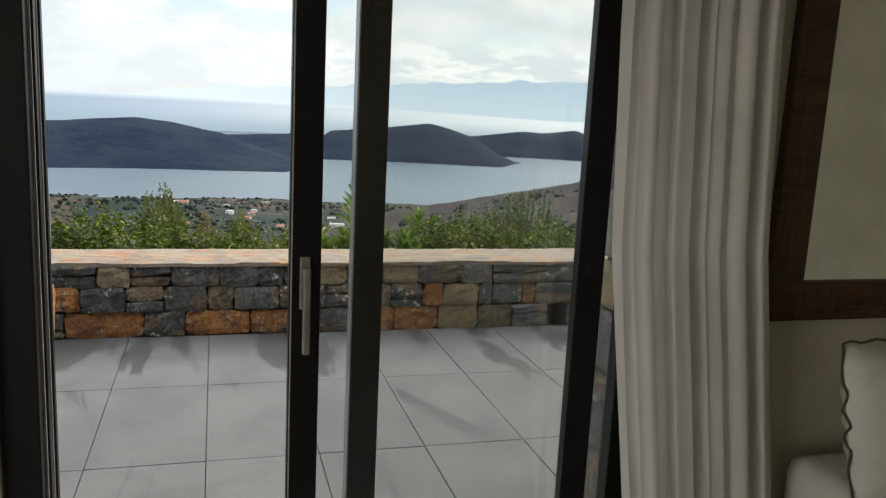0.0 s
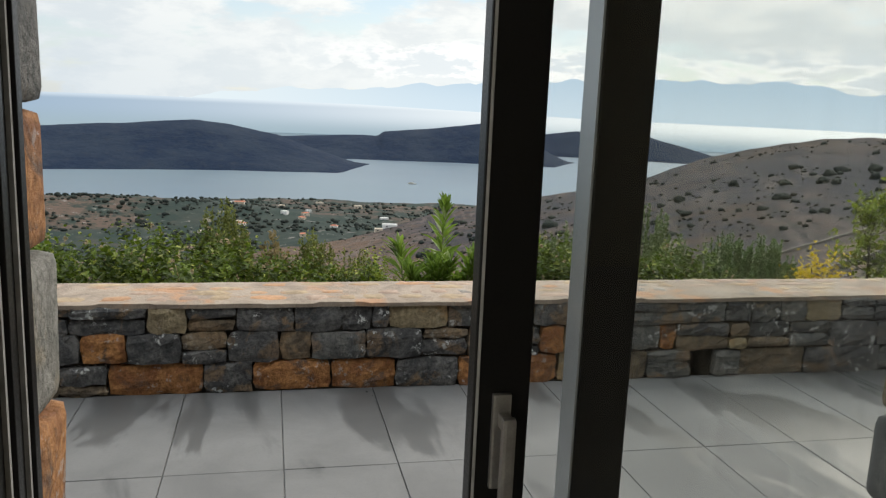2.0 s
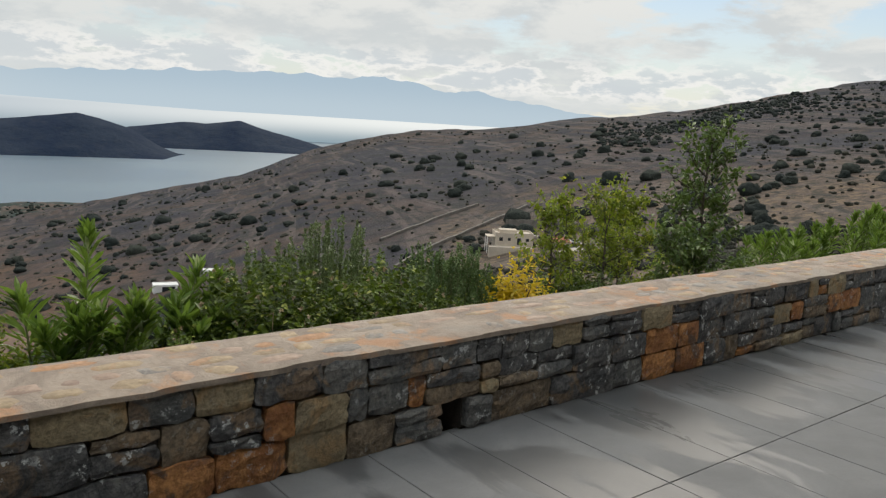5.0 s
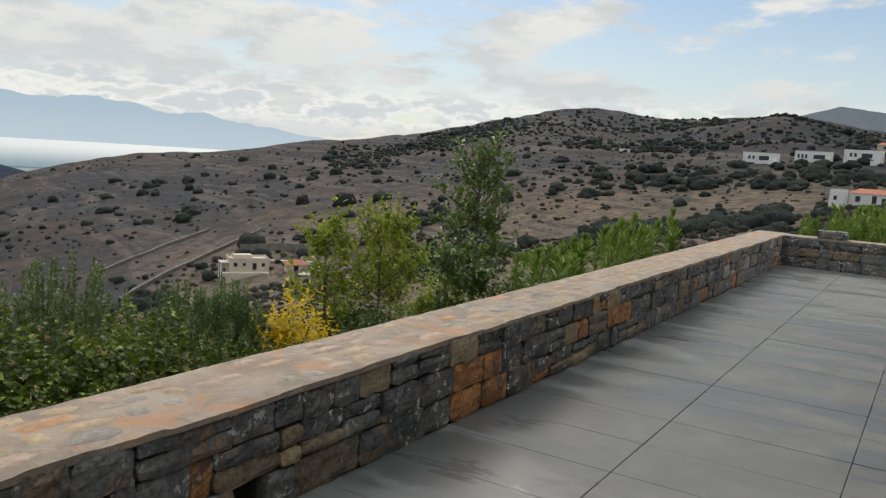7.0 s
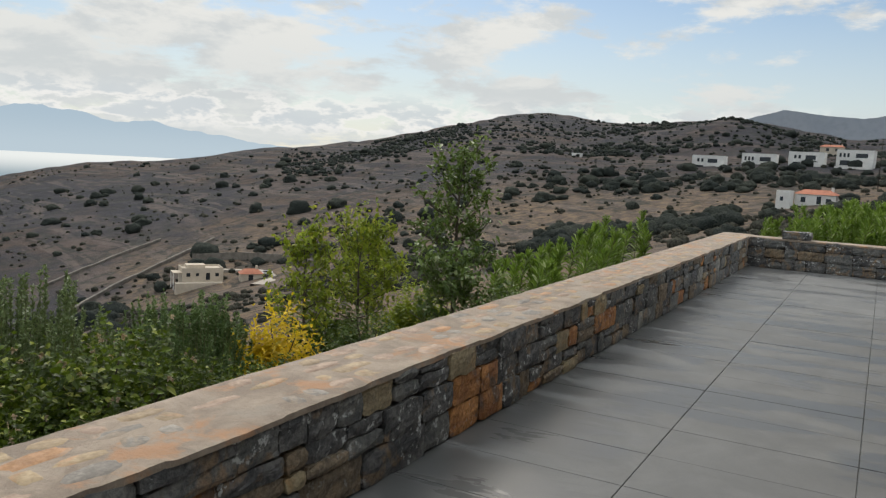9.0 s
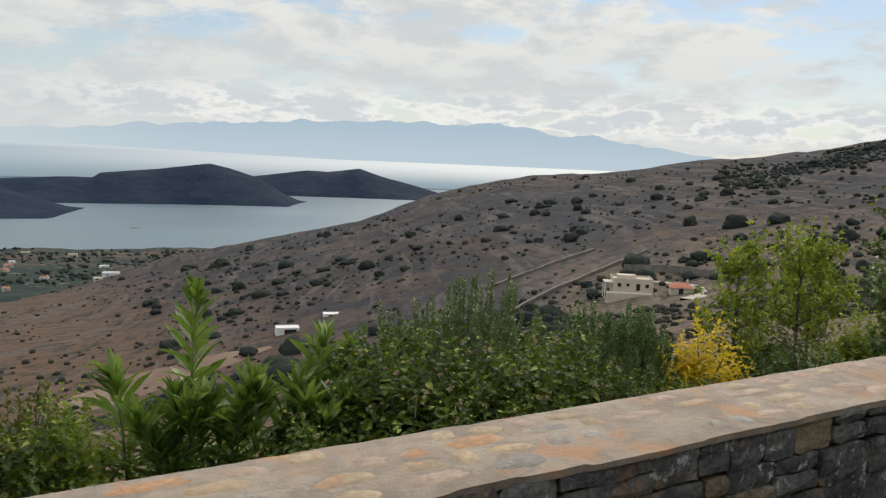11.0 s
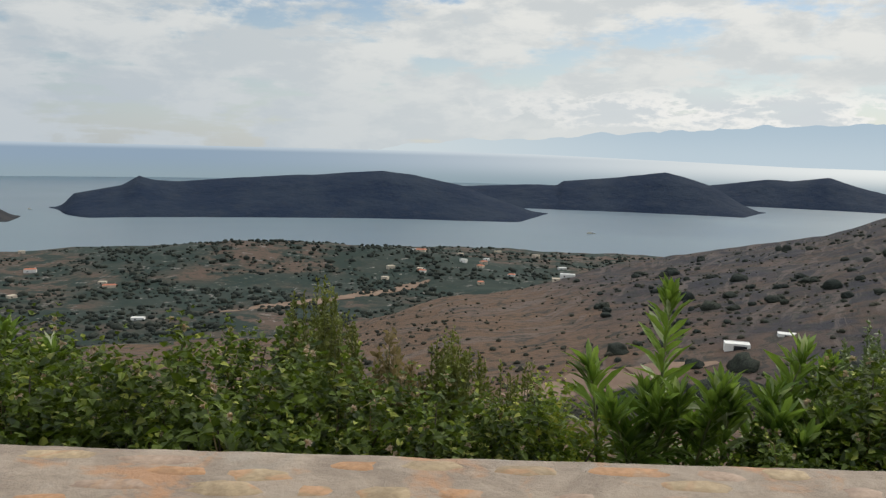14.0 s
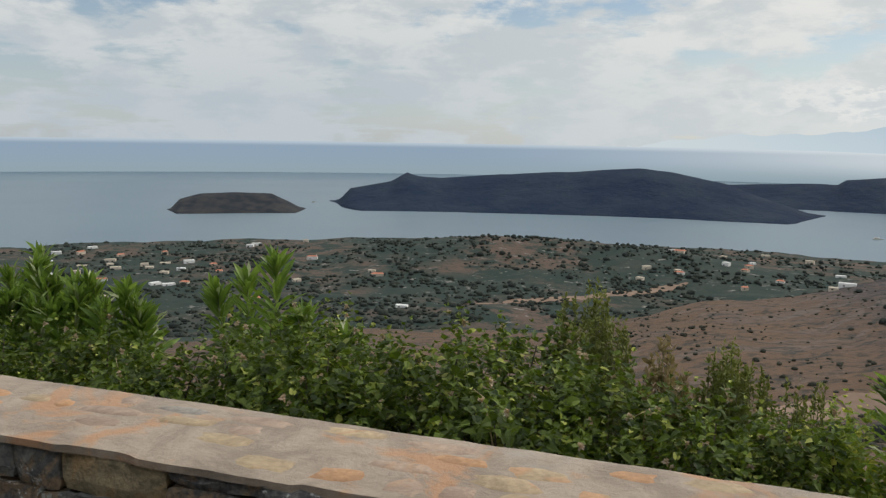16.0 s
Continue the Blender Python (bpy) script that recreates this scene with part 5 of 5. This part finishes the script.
olea = oleander("oleander", "tall fresh green oleander with long narrow leaves", [(0.0, 0, 0.82, 0.03, 0), (-0.26, -0.05, 0.5, -0.06, 0), (0.12, -0.12, 0.46, 0.1, -0.1), (-0.1, -0.15, 0.36, -0.16, -0.1), (0.3, -0.1, 0.42, 0.14, -0.1), (0.5, -0.05, 0.58, 0.1, -0.05), (0.62, 0.0, 0.5, 0.14, 0), (-0.38, 0, 0.24, -0.1, 0), (0.2, 0.05, 0.3, 0.02, -0.2), (0.4, -0.2, 0.3, 0.1, -0.2)] + [(rng.uniform(-0.55, 0.75), rng.uniform(-0.25, 0.1), rng.uniform(0.12, 0.4), rng.uniform(-0.15, 0.15), rng.uniform(-0.2, 0.0)) for _ in range(16)], 0.235)
set_at(olea, 1.31, 6.62, 0)
set_at(oleander("oleander", "young oleander shoots rising out of the hedge", [(0, 0, 0.78, 0.02, 0), (-0.15, 0.05, 0.66, -0.05, 0), (0.14, 0, 0.5, 0.05, 0), (0.05, -0.1, 0.42, 0.06, 0), (-0.28, 0, 0.6, -0.08, 0), (0.3, 0.05, 0.4, 0.1, 0)], 0.25), -2.0, 6.8, 0)
set_at(oleander("oleander", "bushy oleander with bright narrow leaves", [(rng.uniform(-0.75, 0.75), rng.uniform(-0.2, 0.2), rng.uniform(0.42, 0.62), rng.uniform(-0.1, 0.1), rng.uniform(-0.1, 0)) for _ in range(22)] + [(-0.1, 0, 0.68, -0.05, 0), (-0.2, 0.1, 0.7, 0, 0)], 0.23), -3.45, 6.75, 0)
set_at(oleander("oleander", "bright green oleander clump beside the far parapet", [(rng.uniform(-1.1, 1.1), rng.uniform(-0.3, 0.3), rng.uniform(0.4, 0.62), rng.uniform(-0.15, 0.15), rng.uniform(-0.2, 0.05)) for _ in range(24)]), 8.5, 6.15, 0)
set_at(oleander("oleander", "taller oleander clump beside the far parapet", [(rng.uniform(-1.3, 1.4), rng.uniform(-0.3, 0.3), rng.uniform(0.45, 0.85), rng.uniform(-0.15, 0.15), rng.uniform(-0.2, 0.05)) for _ in range(26)]), 11.0, 6.3, 0)

set_at(spiky_bush("rosemary", "grey-green rosemary bush with upright spikes", 1.25, 0.9, 0.78, 170, 0.036, "rosemary_leaf", 0.6, 0.5, per=240), 3.1, 7.1, 0)
set_at(spiky_bush("rosemary", "grey-green rosemary bush with pale tips", 0.8, 0.8, 0.6, 90, 0.036, "rosemary_leaf", 0.6, 0.5, per=230), 2.5, 7.05, 0)
set_at(spiky_bush("rosemary", "rounded dark green rosemary bush", 1.12, 0.95, 0.56, 260, 0.034, "rosemary_dark", 0.7, 0.45, per=210), 4.18, 6.95, -0.02)
set_at(spiky_bush("broom_bush", "upright olive-green broom bush", 0.5, 0.45, 0.74, 120, 0.04, "broom_leaf", 0.5, 0.5, per=100), -0.3, 7.0, 0)
set_at(spiky_bush("broom_bush", "low olive-green broom bush", 0.42, 0.4, 0.56, 90, 0.04, "broom_leaf", 0.5, 0.5, per=100), 0.4, 6.9, 0)
set_at(spiky_bush("broom_bush", "small brownish broom bush", 0.34, 0.3, 0.46, 50, 0.04, "broom_leaf", 0.5, 0.4, per=90), 0.7, 6.85, 0)
set_at(spiky_bush("dry_grass_tuft", "tuft of dry straw-coloured grass", 0.34, 0.3, 0.55, 60, 0.07, "dry_grass", 0.4, 0.2, "grass", 40), 0.1, 6.9, 0)
set_at(leafy_bush("yellow_bush", "yellow-leaved bush among green shrubs", "bush", 0.62, 0.6, 0.52, 150, 0.075, 8, "yellow_leaf", wide=0.34), 4.55, 6.5, -0.1)
set_at(leafy_bush("shrub", "bright yellow-green shrub beside the oleander", "bush", 0.75, 0.6, 0.72, 240, 0.04, 10, "pistacia_leaf"), 0.78, 6.4, -0.25)
set_at(leafy_bush("shrub", "dark green shrub below the parapet", "bush", 1.0, 0.9, 0.5, 260, 0.045, 8, "sapling_leaf"), 5.9, 6.7, -0.3)
set_at(leafy_bush("shrub", "green shrub behind the rosemary", "bush", 1.2, 0.8, 0.55, 260, 0.045, 8, "lantana_leaf"), 6.5, 7.6, -0.35)
set_at(leafy_bush("shrub", "green shrub below the young trees", "bush", 1.3, 0.9, 0.6, 300, 0.05, 8, "pistacia_leaf"), 7.5, 7.2, -0.35)
set_at(leafy_bush("shrub", "dark bush at the foot of the sapling", "bush", 0.9, 0.8, 0.66, 230, 0.06, 8, "sapling_leaf"), 6.8, 5.92, -0.15)
set_at(small_tree("young_tree", "small yellow-green tree with a bare thin trunk", 1.06, 0.75, 14, 0.055, 1300, "pistacia_leaf"), 5.45, 7.0, -0.2)
set_at(small_tree("young_tree", "small yellow-green tree with sparse leaves", 1.04, 0.9, 15, 0.055, 1500, "pistacia_leaf"), 6.2, 7.0, -0.2)
set_at(small_tree("young_tree", "small bushy yellow-green tree", 0.95, 0.9, 12, 0.058, 2000, "pistacia_leaf"), 6.95, 7.4, -0.2)
set_at(small_tree("sapling", "tall slender dark sapling leaning over the parapet", 1.6, 0.95, 22, 0.066, 1700, "sapling_leaf", 0.024), 6.85, 6.4, -0.05)
set_at(small_tree("sapling", "low branching sapling touching the coping", 0.85, 1.2, 16, 0.062, 2000, "sapling_leaf", 0.014), 6.1, 6.0, -0.2, 40)
right_hedge = "oleander hedge beyond the end wall"
h0 = oleander("oleander_hedge", "bright yellow-green oleander hedge beyond the end wall", [(rng.uniform(-0.8, 0.8), rng.uniform(-0.8, 0.8), rng.uniform(0.42, 0.95), rng.uniform(-0.25, 0.25), rng.uniform(-0.25, 0.25)) for _ in range(46)], 0.19, "oleander_leaf", right_hedge)
set_at(h0, 16.6, 3.7, 0.05)
for i, (x, y, k) in enumerate(((17.3, 2.7, 1.1), (17.6, 1.7, 1.3), (18.6, 3.3, 1.1), (17.4, 4.5, 0.7))):
    ob = copy_thing(h0, pose(x, y, 0.05, 0, 0, 70 * i))
    ob.matrix_basis = pose(x, y, 0.05, 0, 0, 70 * i) @ Matrix.Scale(k, 4)

# ---- framed screen leaning on the house wall ----
def screen():
    ob = empty("leaning_screen", (9.67, 2.80, 0), "dark framed window screen leaning against the house wall", "screen")
    lean = math.degrees(math.atan2(0.36, 0.86))
    ob.matrix_basis = pose(9.67, 2.80, 0.012, lean, 0, 0)
    w, h, b = 1.02, 0.92, 0.06
    for name, lo, hi in (("frame_rail", (-w, -0.02, 0), (w, 0.02, b)), ("frame_rail", (-w, -0.02, h - b), (w, 0.02, h)), ("frame_side", (-w, -0.019, b), (-w + b, 0.019, h - b)), ("frame_side", (w - b, -0.019, b), (w, 0.019, h - b))):
        box(name, lo, hi, "aluminium_black", ob, 0.004)
    box("mesh", (-w + b - 0.004, -0.004, b - 0.004), (w - b + 0.004, 0.004, h - b + 0.004), "mesh_panel", ob)


screen()


# ---- houses ----
def house_at(name, label, az, r, w, d, h, material, windows, turn=0.0, roof=None, parapet_h=0.4, group="", z=None):
    x, y = CX + r * math.sin(radians(az)), CY + r * math.cos(radians(az))
    z = ground_at(x, y) - 0.8 if z is None else z
    ob = empty(name, (x, y, z), label, "house", group)
    ob.matrix_basis = pose(x, y, z, 0, 0, -az + turn)
    box("wall", (-w / 2, 0, -3), (w / 2, d, h), material, ob, 0.05)
    for x0, z0, ww, hh in windows:
        wd = box("window", (x0, -0.06, z0), (x0 + ww, 0.02, z0 + hh), "window_dark", ob)
        box("sill", (x0 - 0.1, -0.14, z0 - 0.12), (x0 + ww + 0.1, -0.02, z0), material, wd)
    if roof:
        bm = bmesh.new()
        o = 0.4
        c = [(-w / 2 - o, -o, h), (w / 2 + o, -o, h), (w / 2 + o, d + o, h), (-w / 2 - o, d + o, h), (-w / 2 + d / 3, d / 2, h + 1.6), (w / 2 - d / 3, d / 2, h + 1.6)]
        vv = [bm.verts.new(p) for p in c]
        for q in ((0, 1, 5, 4), (1, 2, 5), (2, 3, 4, 5), (3, 0, 4), (3, 2, 1, 0)):
            bm.faces.new([vv[i] for i in q])
        bm_part("roof", bm, roof, ob)
        box("chimney", (w / 2 - 2.2, d / 2 - 0.4, h + 0.6), (w / 2 - 1.4, d / 2 + 0.4, h + 2.6), material, ob)
    else:
        for lo, hi in (((-w / 2, 0, h), (w / 2, 0.25, h + parapet_h)), ((-w / 2, d - 0.25, h), (w / 2, d, h + parapet_h)), ((-w / 2, 0.25, h), (-w / 2 + 0.25, d - 0.25, h + parapet_h)), ((w / 2 - 0.25, 0.25, h), (w / 2, d - 0.25, h + parapet_h))):
            box("roof_parapet", lo, hi, material, ob)
    return ob


VILLAS = "row of white villas on the slope"
for az, k in ((79.25, 0), (82.4, 1), (85.25, 0), (88.05, 1)):
    wins = [(-6.5, 6.2, 1.2, 2.0), (-4.2, 6.2, 1.2, 2.0), (-0.5, 5.8, 5.4, 2.4), (-7, 1.4, 4.2, 2.8)] if k == 0 else [(-8, 6.0, 1.1, 2.2), (-6.0, 6.0, 1.1, 2.2), (-4.0, 6.0, 1.1, 2.2), (0.4, 5.8, 6.0, 2.4), (-7.5, 1.4, 5.0, 2.8)]
    v = house_at("villa", "white flat-roofed two-storey villa on the far slope", az, 505, 19, 10, 9.6, "house_white", wins, -8, None, 0.5, VILLAS, 1.5 + 505 * math.tan(radians(0.05 + (az - 79) * 0.085)))
    box("terrace_wall", (-9.5, -4, -4), (9.5, -3.4, 0.7), "house_white", v)
    box("wing", (4.5, -3, -3), (9.4, 0, 4.4), "house_white", v, 0.05)
house_at("villa", "white villa partly hidden by trees uphill", 90.6, 430, 11, 8, 4.2, "house_white", [(-5, 1.4, 2, 2), (1, 1.4, 4, 2)], -8, None, 0.4, "", 1.5 + 430 * math.tan(radians(1.4)))
house_at("cottage", "red-roofed house with pale walls among trees", 86.0, 300, 13, 7, 4.0, "house_white", [(-4.5, 1.2, 1.5, 1.8), (0.5, 0.8, 1.4, 2.6), (3.4, 1.2, 1.6, 1.6)], -10, "roof_red", 0.4, "", 1.5 + 300 * math.tan(radians(-1.75)))
house_at("cottage", "white house block beside the red-roofed house", 84.1, 296, 4.6, 6, 5.6, "house_white", [(-1.0, 2.4, 1.0, 1.4)], -10, None, 0.3, "", 1.5 + 300 * math.tan(radians(-1.95)))
house_at("cottage", "red-roofed house far up the slope", 86.7, 640, 16, 8, 4.5, "house_beige", [(-4, 1.5, 2, 2), (2, 1.5, 2, 2)], 0, "roof_red", 0.4, "", 1.5 + 640 * math.tan(radians(1.7)))
house_at("cottage", "small white hut on the far hillside", 70.45, 620, 8, 5, 3.0, "house_white", [(-1, 0.8, 1, 1.4)], 0, None, 0.3)
farm = house_at("farmhouse", "flat-roofed beige farmhouse on the valley slope", 44.7, 290, 14, 9, 4.2, "house_beige", [(-5.6, 1.8, 1.3, 1.3), (-2.4, 2.0, 1.0, 1.0), (1.0, 0.6, 1.4, 2.4), (4.2, 1.8, 1.2, 1.2)], 10, None, 0.6, "", 1.5 + 290 * math.tan(radians(-9.2)))
box("terrace", (-9.5, -3.0, -4), (9, 0, -0.1), "house_beige", farm)
box("upper_room", (-5, 4, 4.2), (1.5, 8, 5.4), "house_beige", farm, 0.05)
box("pergola_roof", (-10, 1, 2.9), (-7.0, 7, 3.15), "house_beige", farm)
for px, py in ((-9.8, 1.2), (-9.8, 6.8)):
    box("pergola_post", (px - 0.15, py - 0.15, -3), (px + 0.15, py + 0.15, 2.9), "house_white", farm)
house_at("outbuilding", "small beige outbuilding with a tiled roof", 48.0, 284, 7.5, 5, 2.6, "house_beige", [(-1.2, 0.3, 1.6, 2.0)], 10, "roof_red", 0.4, "", 1.5 + 284 * math.tan(radians(-9.15)))
house_at("hut", "low white farm building in the valley", 20.2, 345, 10, 6, 3.2, "house_white", [(-1.5, 0.3, 5.2, 2.3)], 6, None, 0.2)
house_at("hut", "long low white roof beyond the farm building", 23.4, 365, 9, 5, 1.4, "house_white", [(-2, 0.3, 2, 0.8)], 6, None, 0.1)
random.seed(31)
VILLAGE = "scattered white houses on the coastal plain"
for i in range(72):
    az = random.choice((random.uniform(-47, -30), random.uniform(-46, -36), random.uniform(-7, 9), random.uniform(-30, 10)))
    r = random.uniform(1250, 1690) if random.random() < 0.7 else random.uniform(900, 1250)
    if abs(az + 13) < 9 and r > 1300:
        continue
    w = random.uniform(9, 18)
    house_at("village_house", "small white house on the coastal plain", az, r, w, 8, random.uniform(3, 6), random.choice(("house_white", "house_beige", "house_beige")), [(-w / 4, 1, 2, 1.6)], random.uniform(-30, 30), random.choice((None, None, "roof_red")), 0.4, VILLAGE)


# ---- stone walls and tracks on the slopes ----
def ground_strip(name, label, category, pts, width, height, material, rag=0.0):
    vs, fs = [], []
    fine = []
    for (a0, r0), (a1, r1) in zip(pts, pts[1:]):
        for k in range(12):
            s = k / 12
            fine.append((a0 + (a1 - a0) * s, r0 + (r1 - r0) * s))
    fine.append(pts[-1])
    xy = [Vector((CX + r * math.sin(radians(a)), CY + r * math.cos(radians(a)))) for a, r in fine]
    for i, p in enumerate(xy):
        t = (xy[min(i + 1, len(xy) - 1)] - xy[max(i - 1, 0)]).normalized()
        k = 1 + rag * noise.fractal(Vector((p.x * 0.03, p.y * 0.03, 4.0)), 0.8, 2.1, 3)
        if rag:
            k *= min(1.0, 0.15 + 4.0 * min(i, len(xy) - 1 - i) / len(xy))
        n = Vector((-t.y, t.x)) * width / 2 * k
        for q, up in ((p - n, -2.0), (p - n, height), (p + n, height), (p + n, -2.0)):
            vs.append((q.x, q.y, ground_at(p.x, p.y) + up))
    for i in range(len(xy) - 1):
        for k in range(3):
            fs.append((i * 4 + k, i * 4 + k + 1, i * 4 + k + 5, i * 4 + k + 4))
    tagged(put(name, mesh_of(name, vs, fs, material)), label, category)


ground_strip("field_wall", "long grey retaining wall above the farmhouse", "wall", ((44.0, 345), (47, 330), (50.2, 310), (52.5, 285)), 0.7, 3.0, "field_wall")
ground_strip("field_wall", "stone boundary wall running down the slope", "wall", ((36.2, 297), (39.9, 333), (42.2, 354), (45.4, 393)), 0.9, 1.5, "field_wall")
ground_strip("field_wall", "stone boundary wall below the farmhouse", "wall", ((35.0, 360), (38.3, 387), (41.9, 420)), 0.9, 1.4, "field_wall")
ground_strip("field_wall", "pale stone wall below the villas", "wall", ((74.5, 420), (77, 440), (80, 450)), 0.8, 2.0, "field_wall")
ground_strip("track", "dusty track beside the farmhouse", "track", ((45.5, 320), (48.2, 300), (50, 285), (48.4, 262)), 5.0, 0.35, "road_dust")
ground_strip("field", "bare reddish earth field in the valley", "field", ((4, 300), (9, 298), (14, 306), (19, 325)), 30.0, 0.6, "red_earth", 0.9)
ground_strip("track", "reddish track across the coastal plain", "track", ((-17.0, 1000), (-10, 1060), (-4, 1150), (-1.5, 1230)), 26.0, 0.6, "red_earth", 0.9)


# ---- utility poles ----
def power_pole(az, r, base_el, top_el, label, arms=2):
    x, y = CX + r * math.sin(radians(az)), CY + r * math.cos(radians(az))
    z0, z1 = ground_at(x, y) - 0.4, 1.5 + r * math.tan(radians(top_el))
    ob = empty("power_pole", (x, y, z0), label, "pole")
    v, f = tube([(0, 0, 0), (0.05, 0, (z1 - z0) * 0.6), (0.1, 0, z1 - z0)], [0.17, 0.14, 0.11], 8)
    put("shaft", mesh_of("shaft", v, f, "pole_wood", True), ob)
    for k in range(arms):
        z = z1 - z0 - 0.35 - 0.55 * k
        box("crossarm", (-0.05, -1.1, z), (0.2, 0.6, z + 0.14), "pole_wood", ob)
        for yy in (-1.0, -0.5, 0.5):
            v, f = tube([(0.08, yy, z + 0.14), (0.08, yy, z + 0.36)], [0.05, 0.035], 6)
            put("insulator", mesh_of("insulator", v, f, "pole_wood"), ob)
    return ob


def car(az, r, el, turn):
    x, y = CX + r * math.sin(radians(az)), CY + r * math.cos(radians(az))
    ob = empty("car", (x, y, 1.5 + r * math.tan(radians(el))), "white car parked beside the farmhouse", "car")
    ob.matrix_basis = pose(x, y, ground_at(x, y) + 0.7, 0, 0, turn - az)
    bm = box_bm((-2.1, -0.85, 0.35), (2.1, 0.85, 1.0), 0.12)
    bm_part("body", bm, "house_white", ob)
    bm = box_bm((-1.3, -0.75, 1.0), (1.2, 0.75, 1.5), 0.15)
    bm_part("cabin", bm, "window_dark", ob)
    for wx in (-1.3, 1.3):
        for wy in (-0.8, 0.8):
            v, f = tube([(wx, wy - 0.1, 0.33), (wx, wy + 0.1, 0.33)], [0.33, 0.33], 12)
            put("wheel", mesh_of("wheel", v, f, "aluminium_black"), ob)


car(49.0, 288, -9.0, 30)
power_pole(92.15, 78, 0.7, 6.4, "weathered dark wooden power pole with crossarms")
power_pole(93.5, 86, 1.0, 6.1, "dark wooden power pole beside the house corner")
power_pole(89.5, 330, 1.6, 2.75, "distant wooden power pole near the villas", 1)
power_pole(90.1, 345, 1.6, 2.7, "distant wooden power pole among trees", 1)


# ---- boat ----
def boat(az, el, k, label):
    r = (1.5 - SEA) / math.tan(radians(-el))
    ob = empty("boat", (r * math.sin(radians(az)), r * math.cos(radians(az)), SEA), label, "boat")
    ob.matrix_basis = pose(r * math.sin(radians(az)), r * math.cos(radians(az)), SEA, 0, 0, -az) @ Matrix.Scale(k, 4)
    bm = bmesh.new()
    ring = [(-9, 0), (-8, -2), (5, -2.2), (10, 0), (5, 2.2), (-8, 2)]
    low = [bm.verts.new((x * 0.9, y * 0.8, -0.5)) for x, y in ring]
    high = [bm.verts.new((x, y, 1.6)) for x, y in ring]
    bm.faces.new(high)
    bm.faces.new(low[::-1])
    for i in range(6):
        bm.faces.new((low[i], low[(i + 1) % 6], high[(i + 1) % 6], high[i]))
    bm_part("hull", bm, "boat_white", ob)
    box("cabin", (-6, -1.5, 1.6), (2, 1.5, 3.4), "boat_white", ob, 0.1)
    box("canopy", (-7, -1.8, 3.4), (3, 1.8, 3.6), "boat_white", ob)
    v, f = tube([(3.5, 0, 1.6), (3.5, 0, 6)], [0.12, 0.06], 6)
    put("mast", mesh_of("mast", v, f, "pole_wood"), ob)


boat(9.9, -5.95, 1.3, "small tour boat crossing the bay")
boat(-27.9, -4.75, 0.8, "little motor boat near the islet")
